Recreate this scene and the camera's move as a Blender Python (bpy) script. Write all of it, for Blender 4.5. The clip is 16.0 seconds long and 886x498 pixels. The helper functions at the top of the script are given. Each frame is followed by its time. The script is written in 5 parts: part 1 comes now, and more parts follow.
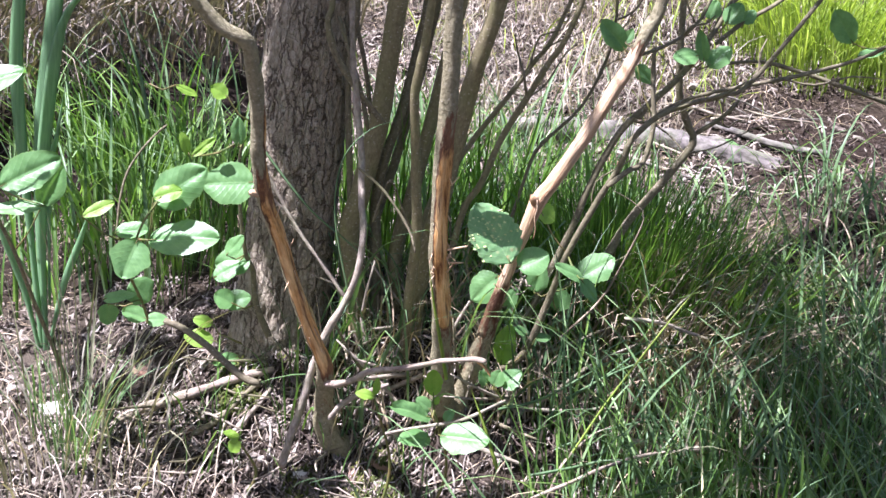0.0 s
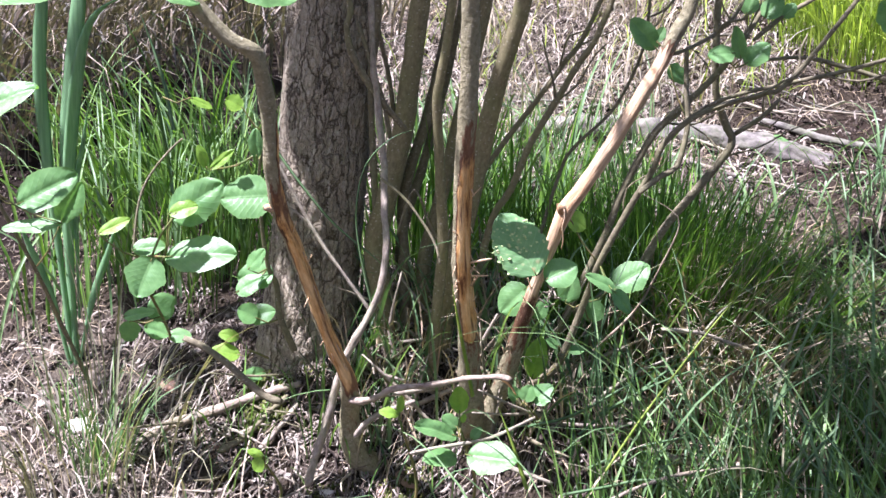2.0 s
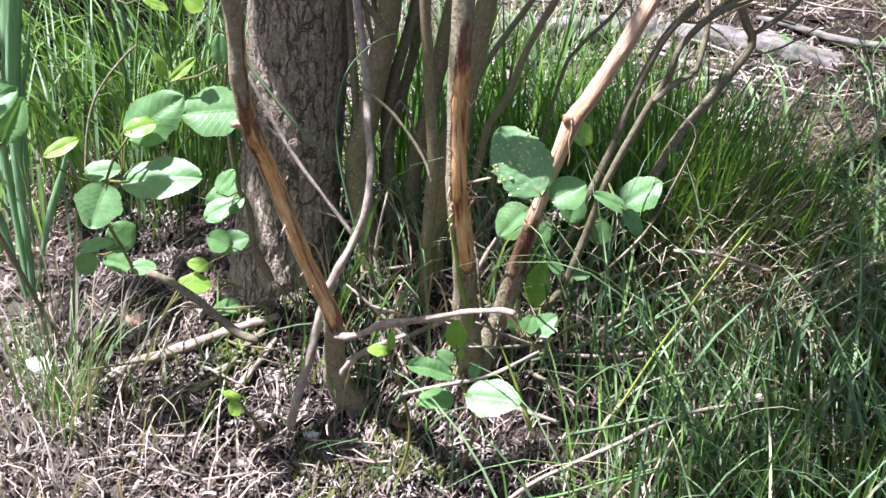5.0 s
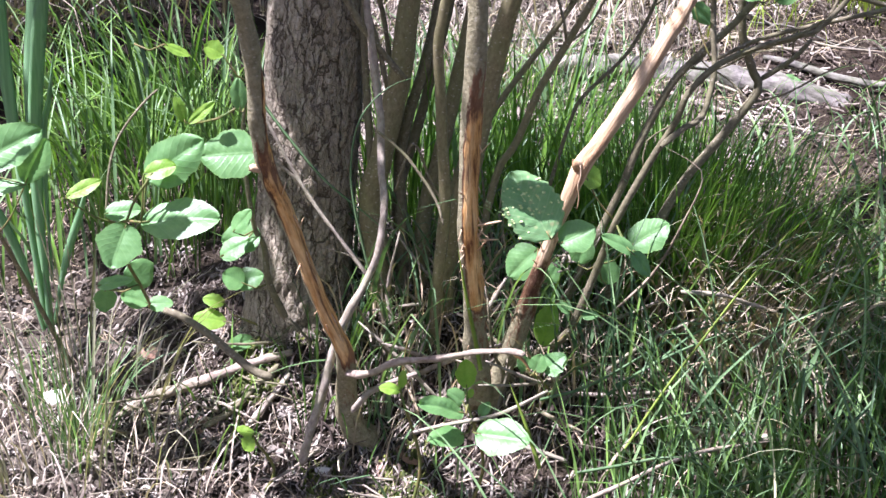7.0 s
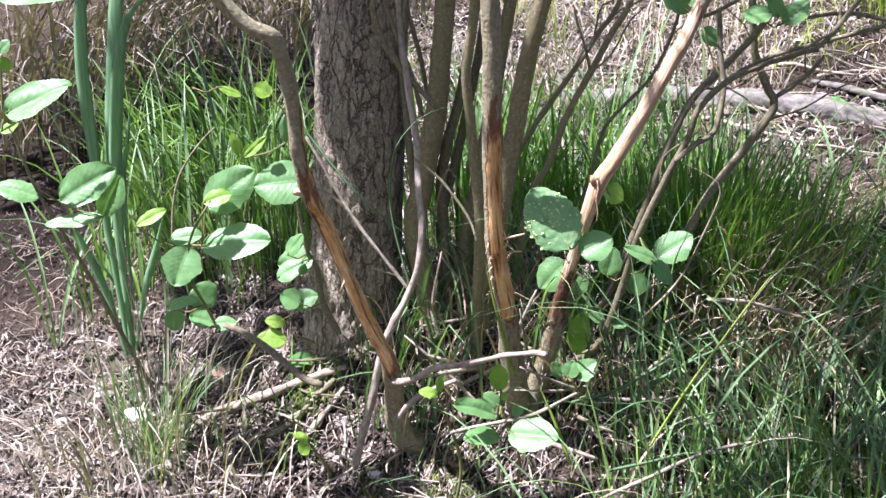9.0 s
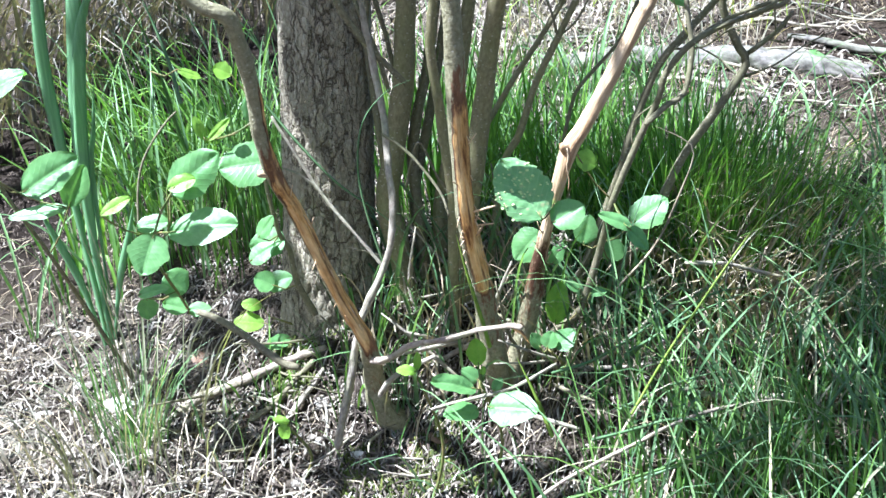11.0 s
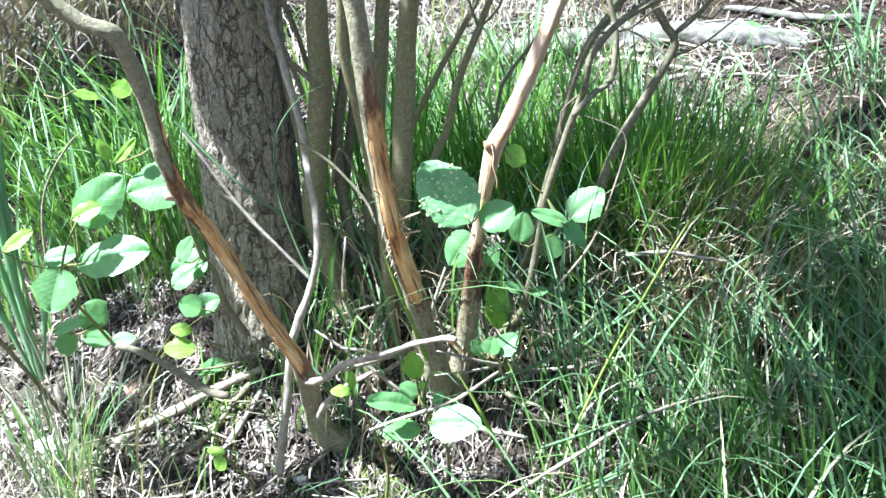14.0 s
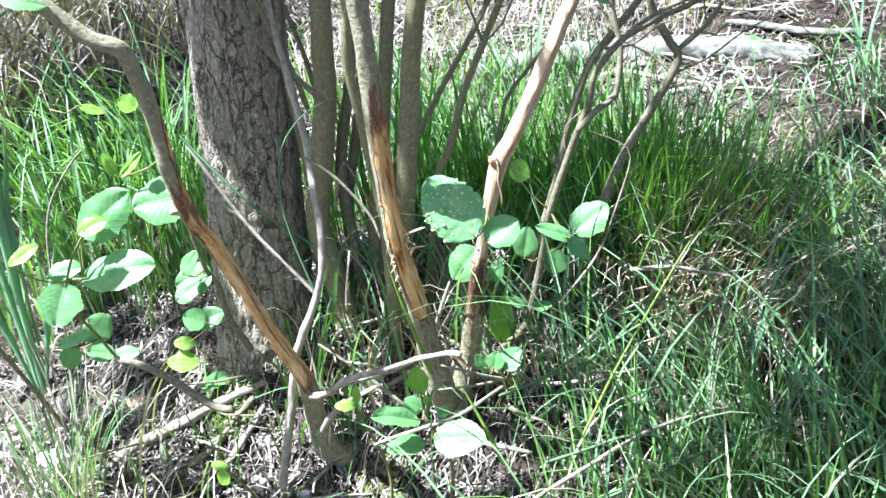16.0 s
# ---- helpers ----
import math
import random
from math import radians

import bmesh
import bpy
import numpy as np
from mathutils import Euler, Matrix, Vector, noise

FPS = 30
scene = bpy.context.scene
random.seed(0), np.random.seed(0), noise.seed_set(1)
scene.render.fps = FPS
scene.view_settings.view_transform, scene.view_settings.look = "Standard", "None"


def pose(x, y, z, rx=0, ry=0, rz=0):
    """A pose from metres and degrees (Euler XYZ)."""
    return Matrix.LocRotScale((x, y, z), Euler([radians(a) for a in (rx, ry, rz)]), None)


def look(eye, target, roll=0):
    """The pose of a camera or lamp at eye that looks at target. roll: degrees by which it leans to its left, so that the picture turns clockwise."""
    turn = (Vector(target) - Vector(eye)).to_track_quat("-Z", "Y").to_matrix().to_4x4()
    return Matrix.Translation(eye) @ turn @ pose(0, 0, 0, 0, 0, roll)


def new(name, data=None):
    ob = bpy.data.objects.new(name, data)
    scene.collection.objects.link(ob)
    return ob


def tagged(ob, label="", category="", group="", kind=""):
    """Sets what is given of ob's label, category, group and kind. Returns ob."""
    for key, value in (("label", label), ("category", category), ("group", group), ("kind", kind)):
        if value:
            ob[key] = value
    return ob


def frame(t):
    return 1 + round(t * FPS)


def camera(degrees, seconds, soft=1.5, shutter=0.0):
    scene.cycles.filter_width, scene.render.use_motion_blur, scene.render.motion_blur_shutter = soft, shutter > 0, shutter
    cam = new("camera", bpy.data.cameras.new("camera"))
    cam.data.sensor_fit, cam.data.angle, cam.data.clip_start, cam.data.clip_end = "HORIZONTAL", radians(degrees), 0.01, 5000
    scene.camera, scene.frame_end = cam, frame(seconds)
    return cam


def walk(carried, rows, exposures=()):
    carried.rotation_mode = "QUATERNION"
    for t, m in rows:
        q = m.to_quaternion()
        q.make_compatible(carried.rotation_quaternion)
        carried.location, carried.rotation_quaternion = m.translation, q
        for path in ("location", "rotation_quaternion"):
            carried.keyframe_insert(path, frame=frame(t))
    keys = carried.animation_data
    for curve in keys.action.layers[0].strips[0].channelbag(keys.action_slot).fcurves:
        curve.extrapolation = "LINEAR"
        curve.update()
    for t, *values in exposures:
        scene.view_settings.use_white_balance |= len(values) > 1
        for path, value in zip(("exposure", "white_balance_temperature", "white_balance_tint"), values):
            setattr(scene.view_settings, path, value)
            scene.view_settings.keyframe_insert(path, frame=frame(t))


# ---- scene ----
cam = camera(46, 16.0, soft=1.5)
PATH = [
    (0, (-0.1464, -1.1900, 0.6019), (0.0882, -0.0525, 0.3003), 4.96),
    (0.5, (-0.1475, -1.1844, 0.5976), (0.0732, -0.0450, 0.2926), 4.56),
    (1, (-0.1371, -1.1784, 0.6003), (0.0727, -0.0370, 0.2948), 4.08),
    (1.5, (-0.1200, -1.1706, 0.6081), (0.0728, -0.0270, 0.3000), 3.38),
    (2, (-0.1026, -1.1513, 0.6127), (0.0663, -0.0051, 0.3003), 3.27),
    (2.5, (-0.0822, -1.1049, 0.6217), (0.0811, 0.0230, 0.2459), 3.15),
    (3, (-0.0915, -1.0913, 0.6257), (0.0308, 0.0581, 0.3031), 3.00),
    (3.5, (-0.1006, -1.0689, 0.6112), (0.0645, 0.0742, 0.2853), 3.63),
    (4, (-0.0961, -1.0414, 0.5976), (0.0902, 0.0950, 0.2601), 3.96),
    (4.5, (-0.0992, -1.0329, 0.5926), (0.0972, 0.0827, 0.1964), 3.19),
    (4.7, (-0.1009, -1.0305, 0.5890), (0.0976, 0.0791, 0.1775), 2.91),
    (6.8, (-0.1064, -1.0462, 0.6140), (0.0829, 0.0707, 0.2181), 3.00),
    (7, (-0.1085, -1.0466, 0.6110), (0.0790, 0.0749, 0.2276), 3.09),
    (7.5, (-0.1036, -1.0533, 0.6197), (0.0782, 0.0829, 0.2791), 3.24),
    (8, (-0.0894, -1.0792, 0.6173), (0.0843, 0.0656, 0.3023), 2.63),
    (8.5, (-0.0676, -1.1120, 0.6059), (0.0626, 0.0263, 0.2491), 1.02),
    (9, (-0.0556, -1.1508, 0.6065), (0.0251, -0.0008, 0.2736), -0.22),
    (9.2, (-0.0515, -1.1496, 0.6043), (0.0141, 0.0036, 0.2789), -0.47),
    (11.3, (-0.0213, -1.1272, 0.6064), (0.0734, 0.0104, 0.2364), -3.15),
    (11.5, (-0.0128, -1.1209, 0.6039), (0.0903, 0.0153, 0.2318), -3.25),
    (12, (-0.0027, -1.1115, 0.6072), (0.1085, 0.0169, 0.2143), -4.18),
    (12.5, (-0.0043, -1.1065, 0.6043), (0.1067, 0.0210, 0.2087), -5.01),
    (13, (-0.0074, -1.0963, 0.6007), (0.1057, 0.0294, 0.2006), -5.64),
    (13.5, (0.0056, -1.0841, 0.6055), (0.1233, 0.0452, 0.2173), -5.81),
    (14, (0.0150, -1.0808, 0.6063), (0.1376, 0.0502, 0.2246), -6.32),
    (14.5, (0.0154, -1.0853, 0.6016), (0.1395, 0.0442, 0.2157), -6.21),
    (15, (0.0134, -1.0840, 0.6052), (0.1402, 0.0444, 0.2170), -5.66),
    (15.5, (0.0098, -1.0837, 0.6111), (0.1380, 0.0466, 0.2290), -5.94),
    (16, (0.0096, -1.0801, 0.6115), (0.1354, 0.0543, 0.2409), -6.19),
]
EXPOSURES = [(0, 1.67, 5560, 33), (9.2, 1.67, 5560, 33), (11.3, 2.10, 5090, 12), (16, 2.34, 5090, 14)]
walk(cam, [(t, look(e, g, r)) for t, e, g, r in PATH], EXPOSURES)

# ---- light ----
SUN = Vector((-0.46, -0.08, 0.88)).normalized()
world = bpy.data.worlds.new("sky")
scene.world = world
world.use_nodes = True
sky = world.node_tree.nodes.new("ShaderNodeTexSky")
sky.sky_type, sky.sun_disc = "NISHITA", False
sky.air_density, sky.dust_density, sky.ozone_density = 0.9, 2.5, 0.8
sky.sun_elevation = math.asin(SUN.z)
sky.sun_rotation = math.atan2(SUN.x, SUN.y)
world.node_tree.links.new(sky.outputs[0], world.node_tree.nodes["Background"].inputs[0])
world.node_tree.nodes["Background"].inputs[1].default_value = 0.045
sun = new("sun", bpy.data.lights.new("sun", "SUN"))
sun.data.energy, sun.data.angle, sun.data.color = 5.0, radians(0.6), (1.0, 0.97, 0.92)
sun.matrix_world = look(SUN * 20, (0, 0, 0))


# ---- materials ----
def shader(name, rough=0.7, spec=0.3):
    m = bpy.data.materials.new(name)
    m.use_nodes = True
    nt = m.node_tree
    b = nt.nodes["Principled BSDF"]
    b.inputs["Roughness"].default_value = rough
    b.inputs["Specular IOR Level"].default_value = spec
    return m, nt, b


def tex(nt, scale, detail=5.0, rough=0.6, stretch=None, coord="Object", kind="ShaderNodeTexNoise"):
    if coord == "grain":
        tc = nt.nodes.new("ShaderNodeAttribute")
        tc.attribute_name, coord = "grain", "Vector"
    else:
        tc = nt.nodes.new("ShaderNodeTexCoord")
    mp = nt.nodes.new("ShaderNodeMapping")
    mp.inputs["Scale"].default_value = stretch or (1, 1, 1)
    nt.links.new(tc.outputs[coord], mp.inputs[0])
    n = nt.nodes.new(kind)
    n.inputs["Scale"].default_value = scale
    if kind == "ShaderNodeTexNoise":
        n.inputs["Detail"].default_value, n.inputs["Roughness"].default_value = detail, rough
    nt.links.new(mp.outputs[0], n.inputs["Vector"])
    return n


def ramp(nt, fac, stops):
    r = nt.nodes.new("ShaderNodeValToRGB")
    els = r.color_ramp.elements
    while len(els) < len(stops):
        els.new(0.5)
    for e, (p, c) in zip(els, stops):
        e.position, e.color = p, (*c, 1) if len(c) == 3 else c
    nt.links.new(fac, r.inputs[0])
    return r


def mix(nt, fac, a, b, mode="MIX"):
    n = nt.nodes.new("ShaderNodeMix")
    n.data_type, n.blend_type = "RGBA", mode
    for sock, v in ((n.inputs[0], fac), (n.inputs[6], a), (n.inputs[7], b)):
        if isinstance(v, (int, float)):
            sock.default_value = v
        elif isinstance(v, tuple):
            sock.default_value = (*v, 1)
        else:
            nt.links.new(v, sock)
    return n.outputs[2]


def bump(nt, b, height, strength=0.5, dist=0.002):
    n = nt.nodes.new("ShaderNodeBump")
    n.inputs["Strength"].default_value, n.inputs["Distance"].default_value = strength, dist
    nt.links.new(height, n.inputs["Height"])
    nt.links.new(n.outputs[0], b.inputs["Normal"])


def soil_material():
    m, nt, b = shader("soil", 0.95, 0.1)
    big = tex(nt, 5, 6)
    fine = tex(nt, 90, 8, 0.75)
    straw = tex(nt, 60, 6, 0.7, (1, 0.18, 1))
    dark = ramp(nt, fine.outputs[0], [(0.3, (0.018, 0.012, 0.007)), (0.7, (0.11, 0.087, 0.056))])
    pale = ramp(nt, straw.outputs[0], [(0.35, (0.07, 0.054, 0.036)), (0.62, (0.30, 0.25, 0.18))])
    f = ramp(nt, big.outputs[0], [(0.45, (0, 0, 0)), (0.80, (0.45, 0.45, 0.45))])
    c = mix(nt, f.outputs[0], dark.outputs[0], pale.outputs[0])
    # dried, bleached soil on the bank behind the log and on the open ground beside the tree, paled to stand for
    # sunlight
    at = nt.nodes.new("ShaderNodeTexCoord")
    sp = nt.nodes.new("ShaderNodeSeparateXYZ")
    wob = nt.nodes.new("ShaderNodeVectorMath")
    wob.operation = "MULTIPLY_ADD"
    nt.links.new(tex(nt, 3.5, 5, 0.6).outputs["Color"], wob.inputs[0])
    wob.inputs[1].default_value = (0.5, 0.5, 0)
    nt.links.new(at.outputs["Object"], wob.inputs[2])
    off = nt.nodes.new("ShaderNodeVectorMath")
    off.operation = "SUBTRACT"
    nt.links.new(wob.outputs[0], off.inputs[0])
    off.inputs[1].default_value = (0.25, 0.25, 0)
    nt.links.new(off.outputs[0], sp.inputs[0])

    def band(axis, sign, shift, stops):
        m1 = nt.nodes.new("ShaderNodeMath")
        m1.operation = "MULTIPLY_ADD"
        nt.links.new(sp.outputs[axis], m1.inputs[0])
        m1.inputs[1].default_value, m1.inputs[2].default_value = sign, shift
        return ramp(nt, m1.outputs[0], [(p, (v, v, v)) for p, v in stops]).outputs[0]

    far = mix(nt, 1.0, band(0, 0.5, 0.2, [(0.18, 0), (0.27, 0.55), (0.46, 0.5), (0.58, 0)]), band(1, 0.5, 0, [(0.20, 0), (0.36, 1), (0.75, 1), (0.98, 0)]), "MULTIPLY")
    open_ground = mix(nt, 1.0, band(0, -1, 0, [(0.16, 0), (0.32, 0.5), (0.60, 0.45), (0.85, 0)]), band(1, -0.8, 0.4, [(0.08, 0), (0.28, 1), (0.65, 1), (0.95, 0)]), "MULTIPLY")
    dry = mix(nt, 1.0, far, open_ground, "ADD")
    # soil darkened in colour to stand for the shaded hollow at the back left
    hollow_shade = mix(nt, 1.0, band(0, -0.5, 0.4, [(0.33, 0), (0.44, 0.9), (0.72, 0.9), (0.97, 0)]), band(1, 0.5, 0, [(0.22, 0), (0.36, 1), (0.72, 1), (0.97, 0)]), "MULTIPLY")
    c = mix(nt, hollow_shade, c, (0.018, 0.013, 0.009))
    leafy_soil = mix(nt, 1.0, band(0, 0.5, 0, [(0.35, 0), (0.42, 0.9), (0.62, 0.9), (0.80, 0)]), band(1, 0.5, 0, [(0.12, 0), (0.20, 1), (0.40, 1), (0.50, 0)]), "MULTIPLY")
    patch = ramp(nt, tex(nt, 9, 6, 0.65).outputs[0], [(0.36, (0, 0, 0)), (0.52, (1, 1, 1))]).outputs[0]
    sunlit_mud = ramp(nt, fine.outputs[0], [(0.3, (0.13, 0.108, 0.078)), (0.62, (0.44, 0.405, 0.30))]).outputs[0]
    c = mix(nt, mix(nt, 1.0, dry, patch, "MULTIPLY"), c, sunlit_mud)
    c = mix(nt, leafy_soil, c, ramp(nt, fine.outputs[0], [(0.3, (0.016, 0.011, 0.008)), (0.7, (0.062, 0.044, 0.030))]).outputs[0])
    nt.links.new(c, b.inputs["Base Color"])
    bump(nt, b, fine.outputs[0], 1.0, 0.012)
    return m


def bark_material(name, lo, hi, scale=260, spots=True, deep=0.3):
    m, nt, b = shader(name, 0.75, 0.25)
    n = tex(nt, scale, 6, 0.65, (1, 1, 0.6), "Object" if name == "flake" else "grain")
    w = tex(nt, 30, 4)
    c = ramp(nt, n.outputs[0], [(0.3, lo), (0.7, hi)]).outputs[0]
    f = ramp(nt, w.outputs[0], [(0.4, (0, 0, 0)), (0.7, (0.45, 0.45, 0.45))]).outputs[0]
    c = mix(nt, f, c, (hi[0] * 0.7, hi[1] * 0.85, hi[2] * 0.55))
    if spots:
        v = tex(nt, 150, kind="ShaderNodeTexVoronoi", stretch=(1, 1, 1.6))
        s = ramp(nt, v.outputs["Distance"], [(0.13, (0.7, 0.7, 0.7)), (0.22, (0, 0, 0))]).outputs[0]
        c = mix(nt, s, c, (0.46, 0.42, 0.31))
    nt.links.new(c, b.inputs["Base Color"])
    bump(nt, b, n.outputs[0], deep, 0.0025)
    return m


def peeled_material(name, dark, mid, pale, streak=0.85):
    """Bark whose gnawed strips, marked by the mesh attribute, show bare wood with a brown rim."""
    m, nt, b = shader(name, 0.7, 0.25)
    n = tex(nt, 220, 6, 0.65, (1, 1, 0.9), "grain")
    bark = ramp(nt, n.outputs[0], [(0.3, (0.19, 0.168, 0.085)), (0.7, (0.38, 0.345, 0.20))]).outputs[0]
    v = tex(nt, 150, kind="ShaderNodeTexVoronoi", stretch=(1, 1, 1.6))
    bark = mix(nt, ramp(nt, v.outputs["Distance"], [(0.13, (0.7, 0.7, 0.7)), (0.22, (0, 0, 0))]).outputs[0], bark, (0.46, 0.42, 0.31))
    g = tex(nt, 420, 5, 0.6, (1, 1, 0.05), "grain")
    patch = tex(nt, 75, 6, 0.68, (1, 1, 0.24), "grain")
    wood = ramp(nt, patch.outputs[0], [(0.36, dark), (0.455, mid), (0.62, pale)]).outputs[0]
    wood = mix(nt, 1.0, wood, ramp(nt, g.outputs[0], [(0.3, (0.78, 0.74, 0.70)), (0.7, (1.10, 1.10, 1.10))]).outputs[0], "MULTIPLY")
    red = tex(nt, 55, 4, 0.6, (1, 1, 0.3), "grain")
    wood = mix(nt, ramp(nt, red.outputs[0], [(0.50, (0, 0, 0)), (0.70, (streak * 0.7, streak * 0.7, streak * 0.7))]).outputs[0], wood, (0.20, 0.075, 0.03))
    st = tex(nt, 110, 4, 0.7, (1, 1, 0.07), "grain")
    wood = mix(nt, ramp(nt, st.outputs[0], [(0.535, (0, 0, 0)), (0.62, (streak, streak, streak))]).outputs[0], wood, (0.12, 0.052, 0.024))
    at = nt.nodes.new("ShaderNodeAttribute")
    at.attribute_name = "peel"
    e = tex(nt, 180, 4, 0.7, (1, 1, 0.3), "grain")
    add = nt.nodes.new("ShaderNodeMath")
    add.operation = "MULTIPLY_ADD"
    nt.links.new(e.outputs[0], add.inputs[0])
    add.inputs[1].default_value = 0.7
    nt.links.new(at.outputs["Fac"], add.inputs[2])
    rim = ramp(nt, add.outputs[0], [(0.64, (0, 0, 0)), (0.72, (1, 1, 1))]).outputs[0]
    bare = ramp(nt, add.outputs[0], [(0.80, (0, 0, 0)), (0.94, (1, 1, 1))]).outputs[0]
    c = mix(nt, rim, bark, ramp(nt, red.outputs[0], [(0.4, (0.10, 0.045, 0.022)), (0.6, (0.24, 0.125, 0.062))]).outputs[0])
    c = mix(nt, bare, c, wood)
    nt.links.new(c, b.inputs["Base Color"])
    bump(nt, b, mix(nt, bare, n.outputs[0], mix(nt, 0.5, g.outputs[0], st.outputs[0])), 0.8, 0.004)
    return m


def leaf_material(name, lo, hi, trans=0.35, gloss=0.45, scale=60, stretch=None):
    m, nt, b = shader(name, gloss, 0.3)
    n = tex(nt, scale, 5, 0.6, stretch)
    oi = nt.nodes.new("ShaderNodeNewGeometry")
    c = ramp(nt, n.outputs[0], [(0.3, lo), (0.7, hi)]).outputs[0]
    var = ramp(nt, oi.outputs["Random Per Island"], [(0.0, (0.50, 0.54, 0.50)), (0.5, (0.95, 0.95, 0.95)), (1.0, (1.55, 1.42, 1.30))]).outputs[0]
    c = mix(nt, 1.0, c, var, "MULTIPLY")
    nt.links.new(c, b.inputs["Base Color"])
    t = nt.nodes.new("ShaderNodeBsdfTranslucent")
    nt.links.new(mix(nt, 1.0, c, (1.35, 1.5, 0.55), "MULTIPLY"), t.inputs[0])
    ms = nt.nodes.new("ShaderNodeMixShader")
    ms.inputs[0].default_value = trans
    nt.links.new(b.outputs[0], ms.inputs[1])
    nt.links.new(t.outputs[0], ms.inputs[2])
    nt.links.new(ms.outputs[0], nt.nodes["Material Output"].inputs[0])
    return m


def trunk_material():
    m, nt, b = shader("trunk_bark", 0.85, 0.2)
    n = tex(nt, 190, 8, 0.75, (1, 1, 0.6))
    w = tex(nt, 16, 4)
    at = nt.nodes.new("ShaderNodeAttribute")
    at.attribute_name = "ridge"
    bend = tex(nt, 60, 4, 0.65)

    def cracks(scale, tall, lo, hi, sway):
        """A net of fissures, taller than wide, with crooked edges."""
        v = tex(nt, scale, stretch=(1, 1, tall), kind="ShaderNodeTexVoronoi")
        v.feature = "DISTANCE_TO_EDGE"
        old = v.inputs["Vector"].links[0].from_socket
        sc = nt.nodes.new("ShaderNodeVectorMath")
        sc.operation = "MULTIPLY_ADD"
        nt.links.new(bend.outputs["Color"], sc.inputs[0])
        sc.inputs[1].default_value = (sway, sway, sway)
        nt.links.new(old, sc.inputs[2])
        nt.links.new(sc.outputs[0], v.inputs["Vector"])
        return ramp(nt, v.outputs["Distance"], [(lo, (0, 0, 0)), (hi, (1, 1, 1))]).outputs[0]

    big, small = cracks(56, 0.30, 0.0, 0.062, 0.017), cracks(170, 0.6, 0.0, 0.12, 0.008)
    plate = ramp(nt, n.outputs[0], [(0.28, (0.28, 0.232, 0.15)), (0.5, (0.48, 0.42, 0.29)), (0.70, (0.72, 0.66, 0.50))]).outputs[0]
    plate = mix(nt, ramp(nt, w.outputs[0], [(0.5, (0, 0, 0)), (0.75, (0.4, 0.4, 0.4))]).outputs[0], plate, (0.33, 0.31, 0.21))
    plate = mix(nt, mix(nt, 1.0, small, (0.4, 0.4, 0.4), "MULTIPLY"), mix(nt, 1.0, plate, (0.7, 0.68, 0.66), "MULTIPLY"), plate)
    open_up = ramp(nt, tex(nt, 45, 3, 0.6, (1, 1, 0.5)).outputs[0], [(0.40, (0.35, 0.35, 0.35)), (0.56, (0, 0, 0))]).outputs[0]
    big = mix(nt, 1.0, big, open_up, "ADD")
    deep = mix(nt, 1.0, big, ramp(nt, at.outputs["Fac"], [(0.0, (0.55, 0.55, 0.55)), (0.35, (1, 1, 1))]).outputs[0], "MULTIPLY")
    nt.links.new(mix(nt, deep, (0.105, 0.080, 0.054), plate), b.inputs["Base Color"])
    h = mix(nt, 0.35, mix(nt, 0.3, big, small), n.outputs[0])
    bump(nt, b, h, 1.0, 0.007)
    return m


SOIL = soil_material()
TRUNK = trunk_material()
BARK = bark_material("smooth_bark", (0.15, 0.128, 0.060), (0.30, 0.262, 0.138))
BARK_DARK = bark_material("dark_bark", (0.098, 0.084, 0.048), (0.27, 0.235, 0.14))
PEELED = peeled_material("gnawed_bark", (0.17, 0.070, 0.022), (0.67, 0.370, 0.115), (0.86, 0.61, 0.275))
PEELED_PALE = peeled_material("stripped_bark", (0.44, 0.27, 0.135), (0.61, 0.43, 0.24), (0.74, 0.565, 0.355), 0.25)
DEADWOOD = bark_material("dead_wood", (0.16, 0.125, 0.09), (0.50, 0.43, 0.33), 200, False, 0.7)
TWIGWOOD = bark_material("twig_wood", (0.17, 0.12, 0.085), (0.47, 0.385, 0.30), 200, False, 0.7)
LOGWOOD = bark_material("log_wood", (0.022, 0.019, 0.015), (0.31, 0.28, 0.235), 70, False, 1.0)
LEAF = leaf_material("alder_leaf", (0.055, 0.17, 0.035), (0.10, 0.27, 0.065))
GRASS = leaf_material("grass", (0.055, 0.145, 0.02), (0.14, 0.25, 0.05), 0.35, 0.32, 30)
GRASS_DRY = leaf_material("dry_grass", (0.21, 0.17, 0.11), (0.52, 0.445, 0.315), 0.15, 0.6, 30)
IRIS = leaf_material("iris_leaf", (0.15, 0.30, 0.13), (0.28, 0.48, 0.25), 0.3, 0.3, 260, (1, 1, 0.015))


# ---- builders ----
GX, GY = 0.1405, 0.2706


def ground_z(x, y):
    """The bank: it climbs gently behind the bush, bears a hummock at its root, and levels out far off."""
    r = math.hypot(x, y)
    k = 1 / (1 + (r / 2.6) ** 2)
    z = (GX * x + GY * y) * (k + (1 - k) * min(1.0, 2.2 / max(r, 0.1)))
    yc = 0.14 - 0.5 * max(0.0, x)
    hummock = 0.11 * math.exp(-0.5 * ((x - 0.04) / 0.2) ** 2 - 0.5 * ((y - yc) / (0.08 if y < yc else 0.26)) ** 2)
    n = noise.fractal(Vector((x * 2.3, y * 2.3, 0.3)), 1.0, 2.0, 4) * 0.035
    n += noise.fractal(Vector((x * 14, y * 14, 5.1)), 0.9, 2.1, 3) * 0.013
    return z + hummock + n * min(1, 0.35 + r)


